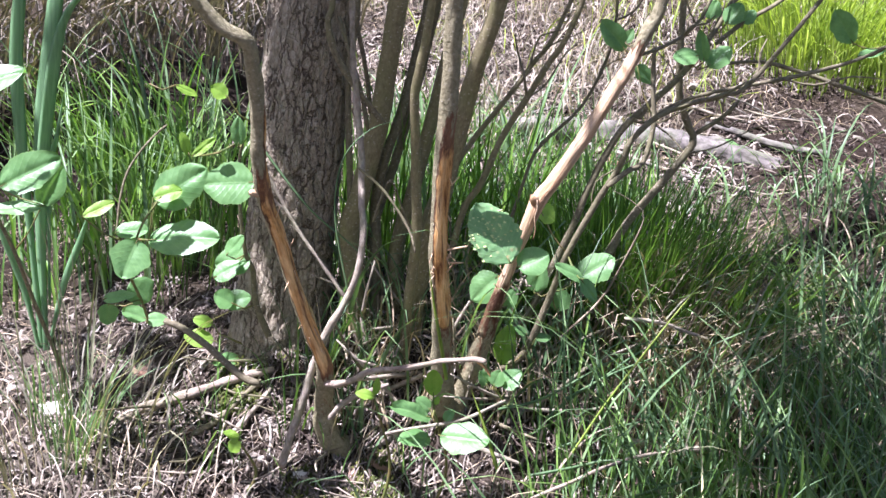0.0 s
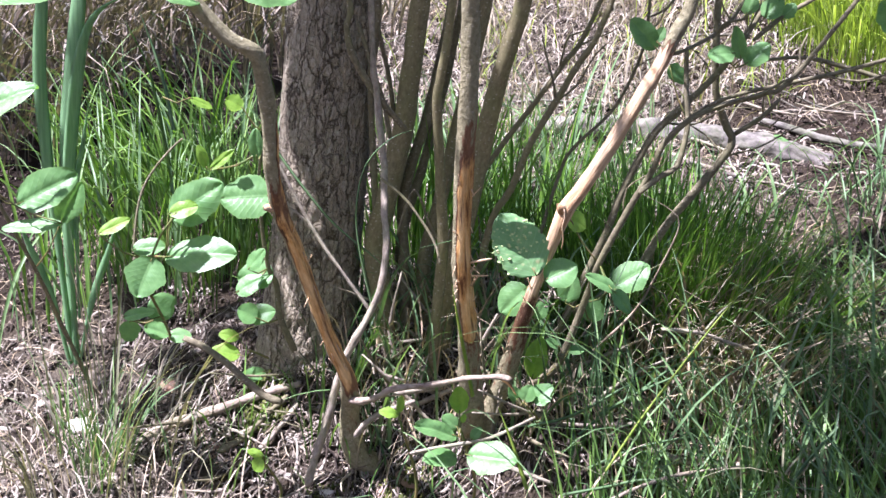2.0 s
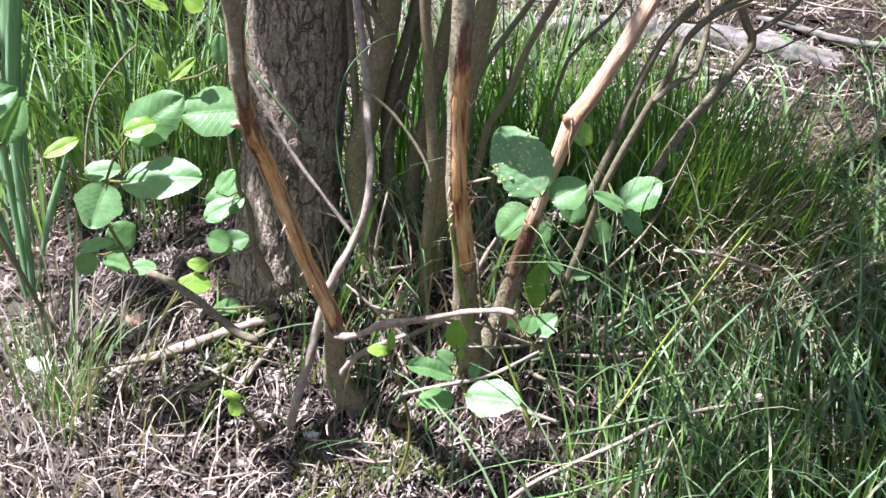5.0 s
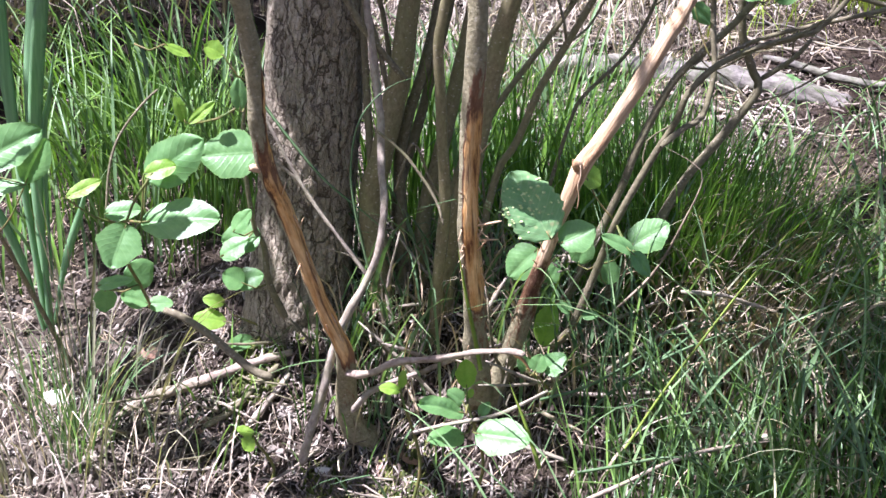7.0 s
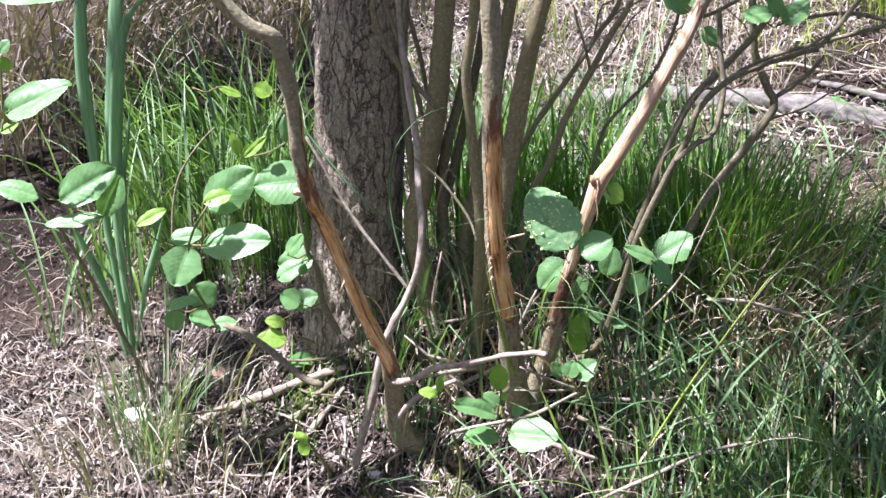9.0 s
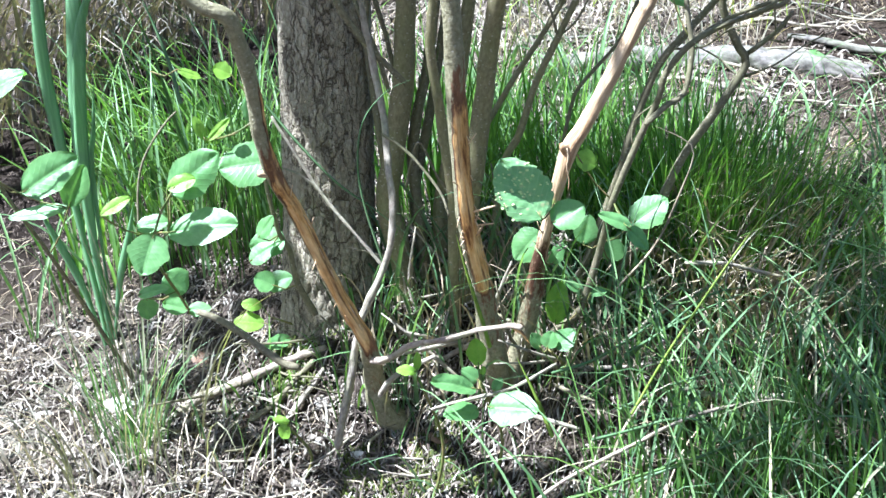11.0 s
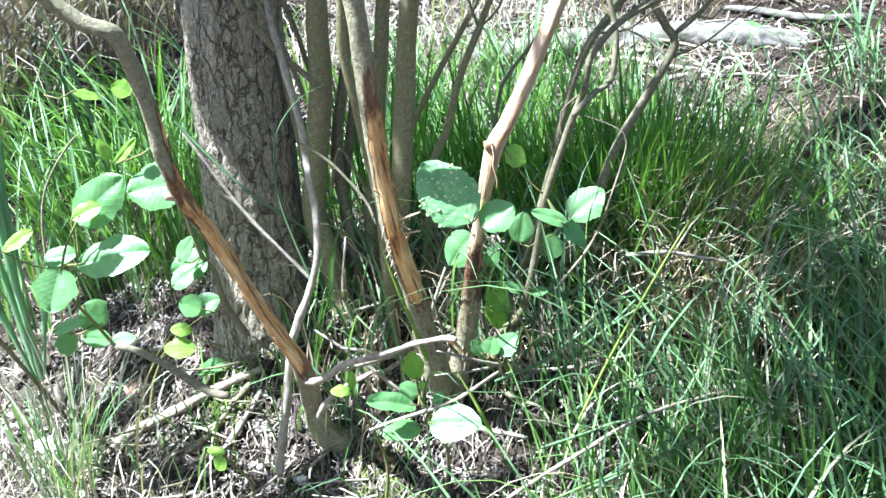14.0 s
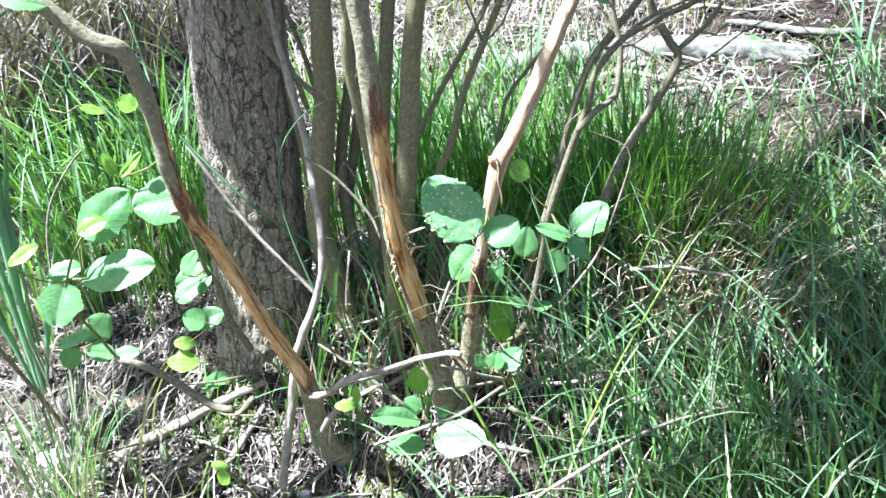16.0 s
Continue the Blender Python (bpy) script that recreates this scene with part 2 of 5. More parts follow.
def mesh_object(name, verts, faces, mat, parent=None, smooth=True):
    me = bpy.data.meshes.new(name)
    me.from_pydata(verts, [], faces)
    me.materials.append(mat)
    me.polygons.foreach_set("use_smooth", [smooth] * len(me.polygons))
    ob = new(name, me)
    if parent:
        ob.parent = parent
    return ob


def spline(pts, step):
    """Catmull-Rom through rows of (x, y, z, radius), resampled about every step metres."""
    p = [np.array(q, float) for q in pts]
    p = [2 * p[0] - p[1]] + p + [2 * p[-1] - p[-2]]
    out = []
    for a, b, c, d in zip(p, p[1:], p[2:], p[3:]):
        n = max(1, int(np.linalg.norm(c[:3] - b[:3]) / step))
        for k in range(n):
            t = k / n
            out.append(0.5 * (2 * b + (c - a) * t + (2 * a - 5 * b + 4 * c - d) * t * t + (3 * b - a - 3 * c + d) * t ** 3))
    return out + [p[-2]]


def tube(name, pts, mat, parent=None, sides=12, step=0.012, rough=0.08, seed=0.0, peel=None):
    """A stem along a line of (x, y, z, radius), uneven and knotty; peel: function (height, facing) -> 0..1."""
    line = spline(pts, step)
    verts, faces, peels, grain = [], [], [], []
    run, turn0 = 0.0, seed * 0.37
    side = Vector((1, 0, 0))
    n = len(line)
    for i, q in enumerate(line):
        a, b = line[max(i - 1, 0)], line[min(i + 1, n - 1)]
        d = Vector(b[:3] - a[:3]).normalized()
        side = (side - d * side.dot(d)).normalized()
        up = d.cross(side)
        run += np.linalg.norm(q[:3] - a[:3]) if i else 0.0
        for k in range(sides):
            w = 2 * math.pi * k / sides
            grain += (math.cos(w) * q[3] + turn0, math.sin(w) * q[3], run)
            v = side * math.cos(w) + up * math.sin(w)
            c = Vector(q[:3])
            r = max(q[3], 0.0006)
            r *= 1 + rough * (noise.noise(Vector((c.x * 40 + v.x * 1.2 + seed, c.y * 40 + v.y * 1.2, c.z * 40 + v.z))) * 1.4)
            pl = 0.0
            if peel:
                pl = peel(c.z, v)
                r *= 1 - 0.10 * max(0, min(1, pl))
            peels.append(pl)
            if i in (0, n - 1):
                c = c + d * (r * 1.3 * noise.noise(Vector((k * 1.7, seed, i))))
                r *= 0.8
            verts.append(c + v * r)
    for i in range(n - 1):
        for k in range(sides):
            faces.append((i * sides + k, i * sides + (k + 1) % sides, (i + 1) * sides + (k + 1) % sides, (i + 1) * sides + k))
    faces.append(tuple(range(sides))[::-1])
    faces.append(tuple((n - 1) * sides + k for k in range(sides)))
    ob = mesh_object(name, verts, faces, mat, parent)
    ob.data.attributes.new("grain", "FLOAT_VECTOR", "POINT").data.foreach_set("vector", grain)
    if peel:
        ob.data.attributes.new("peel", "FLOAT", "POINT").data.foreach_set("value", peels)
    return ob


# ---- setting ----
def build_ground():
    ax = [math.copysign(abs(u) ** 3.2 * 60 + abs(u) * 1.6, u) for u in np.linspace(-1, 1, 361)]
    n = len(ax)
    verts = [(x, y + 0.2, ground_z(x, y + 0.2)) for y in ax for x in ax]
    faces = [(j * n + i, j * n + i + 1, (j + 1) * n + i + 1, (j + 1) * n + i) for j in range(n - 1) for i in range(n - 1)]
    return tagged(mesh_object("ground", verts, faces, SOIL), "dark soil, sun and shade tinted in, strewn with pale dead straw", "ground", kind="structure")


build_ground()

# ---- the old trunk and the stems of the bush ----
def build_trunk():
    low = [(-0.098, 0.18, 0.0, 0.082), (-0.092, 0.175, 0.06, 0.072), (-0.083, 0.168, 0.14, 0.064), (-0.076, 0.163, 0.25, 0.0585),
           (-0.069, 0.16, 0.375, 0.057), (-0.060, 0.16, 0.56, 0.056), (-0.052, 0.165, 0.75, 0.055)]
    line = spline(low, 0.0035) + spline([low[-1], (-0.04, 0.17, 0.95, 0.052), (-0.02, 0.19, 1.6, 0.045), (0.02, 0.2, 2.6, 0.03)], 0.04)[1:]
    sides = 180
    verts, faces, ridges = [], [], []
    for q in line:
        for k in range(sides):
            w = 2 * math.pi * k / sides
            cx, cy = math.cos(w), math.sin(w)
            p = Vector((cx * 3.3, cy * 3.3, q[2] * 11))
            p += noise.noise_vector(p * 0.9) * 0.5 + noise.noise_vector(p * 3.5) * 0.16
            h = noise.voronoi(p, distance_metric="DISTANCE")[0]
            gap = 0.05 + 0.09 * max(0.0, noise.noise(p * 0.7 + Vector((7, 1, 3))) + 0.4)
            ridge = min(1, (h[1] - h[0]) / gap * 0.6)
            ridge = ridge * ridge * (3 - 2 * ridge)
            p2 = Vector((cx * 8, cy * 8, q[2] * 110))
            p2 += noise.noise_vector(p2) * 0.5
            h2 = noise.voronoi(p2, distance_metric="DISTANCE")[0]
            ridge *= 0.8 + 0.2 * min(1, (h2[1] - h2[0]) * 4)
            fine = noise.fractal(Vector((cx * 9, cy * 9, q[2] * 90)), 0.8, 2.0, 3)
            flare = 1 + 0.10 * max(0, 0.14 - q[2]) / 0.14 * math.sin(w * 5 + 1)
            r = q[3] * flare + 0.0028 * (ridge - 0.8) + fine * 0.0014
            verts.append((q[0] + cx * r, q[1] + cy * r, q[2]))
            ridges.append(ridge)
    n = len(line)
    for i in range(n - 1):
        for k in range(sides):
            faces.append((i * sides + k, i * sides + (k + 1) % sides, (i + 1) * sides + (k + 1) % sides, (i + 1) * sides + k))
    ob = mesh_object("trunk", verts, faces, TRUNK)
    ob.data.attributes.new("ridge", "FLOAT", "POINT").data.foreach_set("value", ridges)
    return ob


tree = tagged(new("alder_tree"), "upright tree trunk with fissured grey-brown bark", "tree")
tree.location = (0, 0, 0)
build_trunk().parent = tree

CAMSIDE = Vector((0.05, -1, 0.25)).normalized()


def gnawed(rows, turn=0.0, wide=0.4):
    """Bark stripped on the side that faces the path; rows of (height, share): 0 bark, 0.4 brown inner bark, 0.85 bare wood."""
    face = Matrix.Rotation(radians(turn), 3, "Z") @ CAMSIDE
    hs, vs = zip(*rows)

    def f(z, v):
        z += 0.018 * noise.noise(Vector((v.x * 2.5, v.y * 2.5, z * 45 + turn)))
        return float(np.interp(z, hs, vs)) * max(0.0, min(1.0, (v.dot(face) + wide) * 1.7))
    return f


def bare_wood(z, v):
    return 0.9


STEMS = {
    "A": [(0.0, 0.004, 0.018, 0.0155), (-0.026, -0.006, 0.047, 0.0145), (-0.034, -0.0101, 0.089, 0.0126), (-0.0353, -0.0258, 0.123, 0.0112), (-0.04, -0.0442, 0.155, 0.0096), (-0.0636, -0.0559, 0.211, 0.0087), (-0.0842, -0.0663, 0.268, 0.0083), (-0.1034, -0.0864, 0.326, 0.0083), (-0.1152, -0.106, 0.356, 0.0086), (-0.1249, -0.1249, 0.402, 0.0081), (-0.128, -0.1368, 0.453, 0.0078), (-0.1346, -0.1493, 0.499, 0.0077), (-0.143, -0.1607, 0.527, 0.0074), (-0.1658, -0.1602, 0.539, 0.0074), (-0.1957, -0.1601, 0.568, 0.0073), (-0.2163, -0.16, 0.587, 0.0072)],
    "B": [(0.1108, -0.02, 0.083, 0.0156), (0.1051, -0.0386, 0.13, 0.0142), (0.0954, -0.0578, 0.185, 0.0128), (0.0885, -0.0781, 0.23, 0.0119), (0.0774, -0.0984, 0.28, 0.0108), (0.0718, -0.1062, 0.323, 0.0104), (0.0688, -0.1126, 0.375, 0.0099), (0.0665, -0.1216, 0.429, 0.0103), (0.0646, -0.1311, 0.471, 0.01), (0.0631, -0.136, 0.516, 0.0096), (0.0614, -0.14, 0.545, 0.0094), (0.0588, -0.145, 0.587, 0.009), (0.0603, -0.15, 0.644, 0.0087)],
    "C": [(0.1384, -0.0122, 0.115, 0.0128), (0.1514, -0.0354, 0.187, 0.0113), (0.1574, -0.061, 0.249, 0.0078), (0.1704, -0.082, 0.318, 0.0072), (0.1852, -0.087, 0.369, 0.0098), (0.2018, -0.0847, 0.393, 0.0086), (0.2296, -0.0889, 0.444, 0.0086), (0.2546, -0.0882, 0.493, 0.0083), (0.27, -0.0819, 0.517, 0.0078), (0.2916, -0.0758, 0.563, 0.0074), (0.3106, -0.0698, 0.612, 0.0069)],
    "S1": [(-0.002, 0.12, 0.27, 0.0142), (0.0081, 0.1156, 0.323, 0.0137), (0.0242, 0.1113, 0.411, 0.0131), (0.0307, 0.1078, 0.472, 0.0126), (0.0354, 0.1043, 0.531, 0.0122), (0.0408, 0.1004, 0.616, 0.0116)],
    "S2": [(0.0905, 0.08, 0.246, 0.0128), (0.1001, 0.0682, 0.301, 0.0121), (0.1153, 0.0564, 0.408, 0.0113), (0.125, 0.0442, 0.479, 0.0106), (0.1334, 0.0324, 0.524, 0.0102), (0.1486, 0.0207, 0.604, 0.0097)],
    "S3": [(0.065, 0.14, 0.252, 0.0093), (0.081, 0.135, 0.333, 0.0089), (0.097, 0.13, 0.429, 0.0085), (0.112, 0.125, 0.52, 0.0081), (0.122, 0.12, 0.59, 0.0078)],
    "S4": [(0.034, 0.16, 0.265, 0.0064), (0.057, 0.155, 0.365, 0.006), (0.077, 0.15, 0.46, 0.0056), (0.087, 0.145, 0.521, 0.0052), (0.096, 0.14, 0.592, 0.0049)],
    "S5": [(0.0724, 0.0383, 0.294, 0.0067), (0.0642, 0.0293, 0.365, 0.0062), (0.0578, 0.0195, 0.421, 0.0059), (0.0522, 0.0122, 0.469, 0.0055), (0.0553, 0.0069, 0.503, 0.0052), (0.0605, 0.0001, 0.557, 0.0049)],
    "F": [(0.214, 0, 0.155, 0.0044), (0.236, -0.016, 0.241, 0.0041), (0.245, -0.031, 0.294, 0.0039), (0.267, -0.047, 0.36, 0.0037), (0.286, -0.062, 0.411, 0.0035), (0.291, -0.07, 0.439, 0.0034), (0.318, -0.07, 0.468, 0.0032), (0.358, -0.07, 0.487, 0.003), (0.397, -0.07, 0.499, 0.0029), (0.437, -0.07, 0.528, 0.0027)],
    "F2": [(0.27, -0.07, 0.386, 0.0033), (0.2966, -0.062, 0.4046, 0.0032), (0.3162, -0.054, 0.4142, 0.0031), (0.3258, -0.046, 0.4568, 0.003), (0.3224, -0.038, 0.4974, 0.0028), (0.321, -0.03, 0.543, 0.0026)],
    "G": [(0.32, 0.06, 0.251, 0.0055), (0.353, 0.057, 0.319, 0.0052), (0.39, 0.054, 0.372, 0.005), (0.422, 0.051, 0.423, 0.0048), (0.413, 0.049, 0.443, 0.0047), (0.394, 0.046, 0.481, 0.0044), (0.388, 0.043, 0.506, 0.0043), (0.381, 0.04, 0.563, 0.0041)],
    "H1": [(0.142, 0.1, 0.312, 0.0047), (0.162, 0.1, 0.349, 0.0045), (0.184, 0.1, 0.41, 0.0043), (0.211, 0.1, 0.462, 0.0042), (0.235, 0.1, 0.508, 0.0039), (0.263, 0.1, 0.564, 0.0037)],
    "H2": [(0.104, 0.14, 0.308, 0.0039), (0.154, 0.145, 0.394, 0.0037), (0.2, 0.15, 0.458, 0.0034), (0.231, 0.155, 0.504, 0.0033), (0.263, 0.16, 0.556, 0.003)],
    "stickS": [(-0.083, -0.03, 0.016, 0.0049), (-0.06, -0.03, 0.107, 0.0046), (-0.044, -0.03, 0.173, 0.0043), (-0.02, -0.026, 0.221, 0.0041), (-0.005, -0.018, 0.259, 0.004), (-0, -0.01, 0.302, 0.004), (-0.001, 0.014, 0.338, 0.0041), (-0.002, 0.038, 0.388, 0.0041), (-0.008, 0.052, 0.435, 0.004), (-0.013, 0.056, 0.47, 0.0039), (-0.018, 0.06, 0.505, 0.0037), (-0.022, 0.064, 0.57, 0.0035), (-0.03, 0.07, 0.66, 0.003)],
    "twig": [(-0.037, -0.028, 0.124, 0.0048), (-0.026, -0.064, 0.137, 0.0038), (-0.010, -0.088, 0.152, 0.0032), (0.004, -0.098, 0.166, 0.0034), (0.020, -0.11, 0.174, 0.0030), (0.040, -0.125, 0.182, 0.0031), (0.058, -0.138, 0.191, 0.0028), (0.076, -0.154, 0.202, 0.0029), (0.092, -0.168, 0.209, 0.0026), (0.106, -0.19, 0.2185, 0.0030), (0.113, -0.2, 0.220, 0.0024)],
    "twig_front": [(0.024, -0.14, 0.11, 0.0022), (0.064, -0.133, 0.115, 0.002), (0.111, -0.127, 0.121, 0.0018), (0.162, -0.12, 0.142, 0.0017)],
    "curvestick": [(-0.221, -0.05, 0.206, 0.0039), (-0.2, -0.056, 0.199, 0.004), (-0.175, -0.062, 0.183, 0.0041), (-0.153, -0.068, 0.164, 0.0043), (-0.13, -0.074, 0.147, 0.0044), (-0.114, -0.08, 0.144, 0.0045)],
    "wstick": [(-0.293, 0.093, 0.014, 0.0053), (-0.259, 0.099, 0.032, 0.0061), (-0.209, 0.096, 0.052, 0.0062), (-0.164, 0.093, 0.07, 0.0059), (-0.125, 0.091, 0.084, 0.0053), (-0.091, 0.089, 0.094, 0.0044)],
    "log": [(0.33, 0.905, 0.312, 0.020), (0.50, 0.862, 0.322, 0.023), (0.67, 0.775, 0.324, 0.024), (0.78, 0.70, 0.317, 0.023), (0.872, 0.632, 0.300, 0.019)],
    "M1": [(0.333, -0.02, 0.465, 0.0022), (0.383, -0.023, 0.49, 0.0023), (0.447, -0.027, 0.508, 0.0025), (0.508, -0.03, 0.524, 0.0026), (0.576, -0.033, 0.547, 0.0022), (0.614, -0.037, 0.568, 0.0017), (0.66, -0.04, 0.593, 0.0013)],
    "M2": [(0.441, 0.04, 0.527, 0.002), (0.49, 0.032, 0.533, 0.0024), (0.537, 0.024, 0.525, 0.0028), (0.595, 0.016, 0.511, 0.003), (0.659, 0.008, 0.494, 0.0029), (0.735, 0, 0.471, 0.0027)],
    "M3": [(0.271, 0.04, 0.31, 0.0045), (0.285, 0.036, 0.363, 0.0044), (0.313, 0.032, 0.431, 0.0042), (0.34, 0.03, 0.464, 0.0041), (0.371, 0.03, 0.495, 0.004), (0.395, 0.03, 0.525, 0.0039), (0.421, 0.038, 0.563, 0.0037), (0.443, 0.049, 0.596, 0.0035), (0.467, 0.06, 0.642, 0.0033)],
    "M4": [(0.424, 0.03, 0.551, 0.0029), (0.456, 0.033, 0.578, 0.0027), (0.494, 0.037, 0.601, 0.0026), (0.523, 0.04, 0.623, 0.0025)],
    "M5": [(0.229, 0.12, 0.37, 0.0024), (0.244, 0.12, 0.402, 0.0024), (0.284, 0.12, 0.444, 0.0022), (0.303, 0.12, 0.476, 0.0022), (0.32, 0.12, 0.524, 0.002), (0.324, 0.12, 0.567, 0.0019), (0.323, 0.12, 0.609, 0.0018)],
    "M6": [(0.286, -0.08, 0.537, 0.0022), (0.306, -0.07, 0.543, 0.0021), (0.34, -0.06, 0.56, 0.0021), (0.365, -0.05, 0.583, 0.002), (0.378, -0.04, 0.61, 0.0019)],
    "M7": [(0.424, 0.05, 0.437, 0.0034), (0.454, 0.045, 0.46, 0.0028), (0.471, 0.04, 0.483, 0.0021)],
    "T1": [(0.033, 0.14, 0.314, 0.007), (0.04, 0.136, 0.368, 0.0067), (0.054, 0.132, 0.421, 0.0064), (0.064, 0.128, 0.473, 0.0061), (0.073, 0.124, 0.531, 0.0056), (0.079, 0.12, 0.587, 0.0053)],
    "T2": [(-0.015, 0.12, 0.462, 0.0043), (-0.013, 0.12, 0.508, 0.0046), (-0.01, 0.12, 0.546, 0.0049), (-0.011, 0.12, 0.586, 0.0052)],
    "T3": [(0.006, 0.06, 0.415, 0.0027), (-0.004, 0.06, 0.459, 0.0026), (-0.02, 0.06, 0.502, 0.0025), (-0.036, 0.06, 0.547, 0.0023)],
    "T4": [(0.017, 0.13, 0.427, 0.0029), (0.008, 0.127, 0.477, 0.0029), (-0.003, 0.123, 0.518, 0.0028), (-0.014, 0.12, 0.559, 0.0028)],
    "T5": [(0.099, 0.12, 0.344, 0.0092), (0.097, 0.113, 0.423, 0.0086), (0.094, 0.107, 0.506, 0.008), (0.09, 0.1, 0.588, 0.0076)],
    "T6": [(-0.004, 0, 0.418, 0.0013), (0.02, -0.007, 0.433, 0.0012), (0.045, -0.013, 0.445, 0.0012), (0.077, -0.02, 0.457, 0.0011)],
    "D1": [(0.019, 0.05, 0.305, 0.0017), (0.036, 0.047, 0.357, 0.0016), (0.056, 0.043, 0.316, 0.0015), (0.072, 0.04, 0.292, 0.0014)],
    "X1": [(-0.082, 0.044, 0.67, 0.0046), (-0.062, 0.047, 0.615, 0.0043), (-0.046, 0.05, 0.565, 0.0039), (-0.049, 0.052, 0.54, 0.0038), (-0.04, 0.054, 0.508, 0.0038), (-0.024, 0.056, 0.483, 0.0037), (-0.005, 0.058, 0.458, 0.0036), (0.026, 0.06, 0.424, 0.0036)],
    "X2": [(-0.131, 0.08, 0.392, 0.0018), (-0.11, 0.07, 0.354, 0.0019), (-0.087, 0.06, 0.313, 0.0021), (-0.062, 0.05, 0.277, 0.0022), (-0.036, 0.04, 0.244, 0.0023), (-0.011, 0.03, 0.211, 0.0024)],
    "X3": [(-0.122, 0.06, 0.335, 0.0015), (-0.103, 0.06, 0.325, 0.0017), (-0.087, 0.06, 0.31, 0.0018)],
    "X4": [(-0.006, 0.02, 0.376, 0.0018), (0.025, 0.007, 0.351, 0.0017), (0.054, -0.007, 0.311, 0.0015), (0.062, -0.02, 0.286, 0.0014)],
    "Btwig": [(-0.275, -0.03, 0.297, 0.0014), (-0.272, -0.024, 0.336, 0.0013), (-0.266, -0.018, 0.363, 0.0013), (-0.254, -0.012, 0.386, 0.0012), (-0.236, -0.006, 0.408, 0.0012), (-0.225, 0, 0.418, 0.0011)],
    "Ystalk": [(-0.25, -0.07, 0.305, 0.0013), (-0.242, -0.067, 0.325, 0.0012), (-0.23, -0.063, 0.343, 0.0012), (-0.226, -0.06, 0.35, 0.0011)],
    "Lstem": [(-0.246, 0.04, 0.177, 0.0018), (-0.252, 0.015, 0.209, 0.0017), (-0.264, -0.01, 0.252, 0.0016), (-0.26, -0.035, 0.291, 0.0014), (-0.238, -0.06, 0.301, 0.0013)],
    "Rstem": [(-0.1, 0.08, 0.142, 0.0045), (-0.118, 0.073, 0.187, 0.0039), (-0.124, 0.067, 0.233, 0.0033), (-0.133, 0.06, 0.255, 0.0028), (-0.141, 0.053, 0.306, 0.0024), (-0.145, 0.047, 0.361, 0.0021), (-0.142, 0.04, 0.399, 0.0017)],
    "Sstem": [(0.074, -0.12, 0.081, 0.002), (0.077, -0.12, 0.099, 0.0019), (0.078, -0.12, 0.125, 0.0018), (0.078, -0.12, 0.147, 0.0017)],
    "tipdebris": [(0.106, -0.19, 0.217, 0.003), (0.114, -0.195, 0.212, 0.0019), (0.12, -0.2, 0.203, 0.0008)],
    "pale2": [(0.129, -0.13, 0.09, 0.0025), (0.154, -0.135, 0.082, 0.0025), (0.183, -0.14, 0.072, 0.0025)],
    "lowstick": [(-0.029, -0.04, 0.083, 0.0039), (-0.015, -0.047, 0.106, 0.0033), (0.007, -0.053, 0.121, 0.0028), (0.036, -0.06, 0.136, 0.0023)],
    "Rstick": [(0.334, -0.02, 0.21, 0.0027), (0.38, -0.02, 0.206, 0.0024), (0.418, -0.02, 0.194, 0.0021), (0.449, -0.02, 0.185, 0.0018)],
    "log2": [(0.804, 0.837, 0.352, 0.0072), (0.857, 0.784, 0.346, 0.0068), (0.907, 0.719, 0.334, 0.0066), (0.988, 0.662, 0.330, 0.006)],
    "stick3": [(0.614, 0.651, 0.27, 0.005), (0.698, 0.632, 0.277, 0.005), (0.803, 0.599, 0.283, 0.005), (0.916, 0.584, 0.295, 0.005)],
    "stick4": [(0.303, -0.077, 0.085, 0.004), (0.347, -0.098, 0.077, 0.004), (0.389, -0.106, 0.075, 0.004), (0.424, -0.11, 0.075, 0.004)],
    "stick5": [(0.133, -0.151, 0.02, 0.005), (0.203, -0.138, 0.038, 0.005), (0.249, -0.131, 0.052, 0.005), (0.275, -0.128, 0.059, 0.005)],
    "stick6": [(-0.144, 0.034, 0.027, 0.0035), (-0.127, 0.047, 0.042, 0.0035), (-0.11, 0.059, 0.058, 0.0035), (-0.096, 0.073, 0.075, 0.0035)],
    "stick7": [(-0.193, 0.045, 0.021, 0.0035), (-0.159, 0.055, 0.039, 0.0035), (-0.133, 0.071, 0.061, 0.0035), (-0.107, 0.083, 0.081, 0.0035)],
}

STEMS["stick5"] = [(0.114, -0.195, 0.014, 0.0022), (0.147, -0.193, 0.039, 0.0022), (0.178, -0.201, 0.061, 0.0021), (0.227, -0.196, 0.08, 0.002), (0.258, -0.187, 0.089, 0.002), (0.303, -0.179, 0.1, 0.0018), (0.355, -0.169, 0.102, 0.0016), (0.405, -0.152, 0.097, 0.0014)]


def grown(pts, cx, cy, top=0.7):
    """Carry a stem down to the root of the clump and up into the crown."""
    x, y, z, r = pts[0]
    g = ground_z(x, y)
    out = list(pts)
    if z - g > 0.03:
        bx, by = x + (cx - x) * 0.35, y + (cy - y) * 0.35
        out = [(bx, by, ground_z(bx, by) - 0.03, r * 1.05), ((x + bx) / 2, (y + by) / 2, (z + g) / 2, r * 1.02)] + out
    if top:
        a, b = Vector(pts[-2][:3]), Vector(pts[-1][:3])
        d = (b - a).normalized()
        d = (d + Vector((0, 0, 0.6))).normalized()
        out += [(*(b + d * top * k), pts[-1][3] * (1 - 0.45 * k)) for k in (0.35, 0.7, 1.0)]
    return out


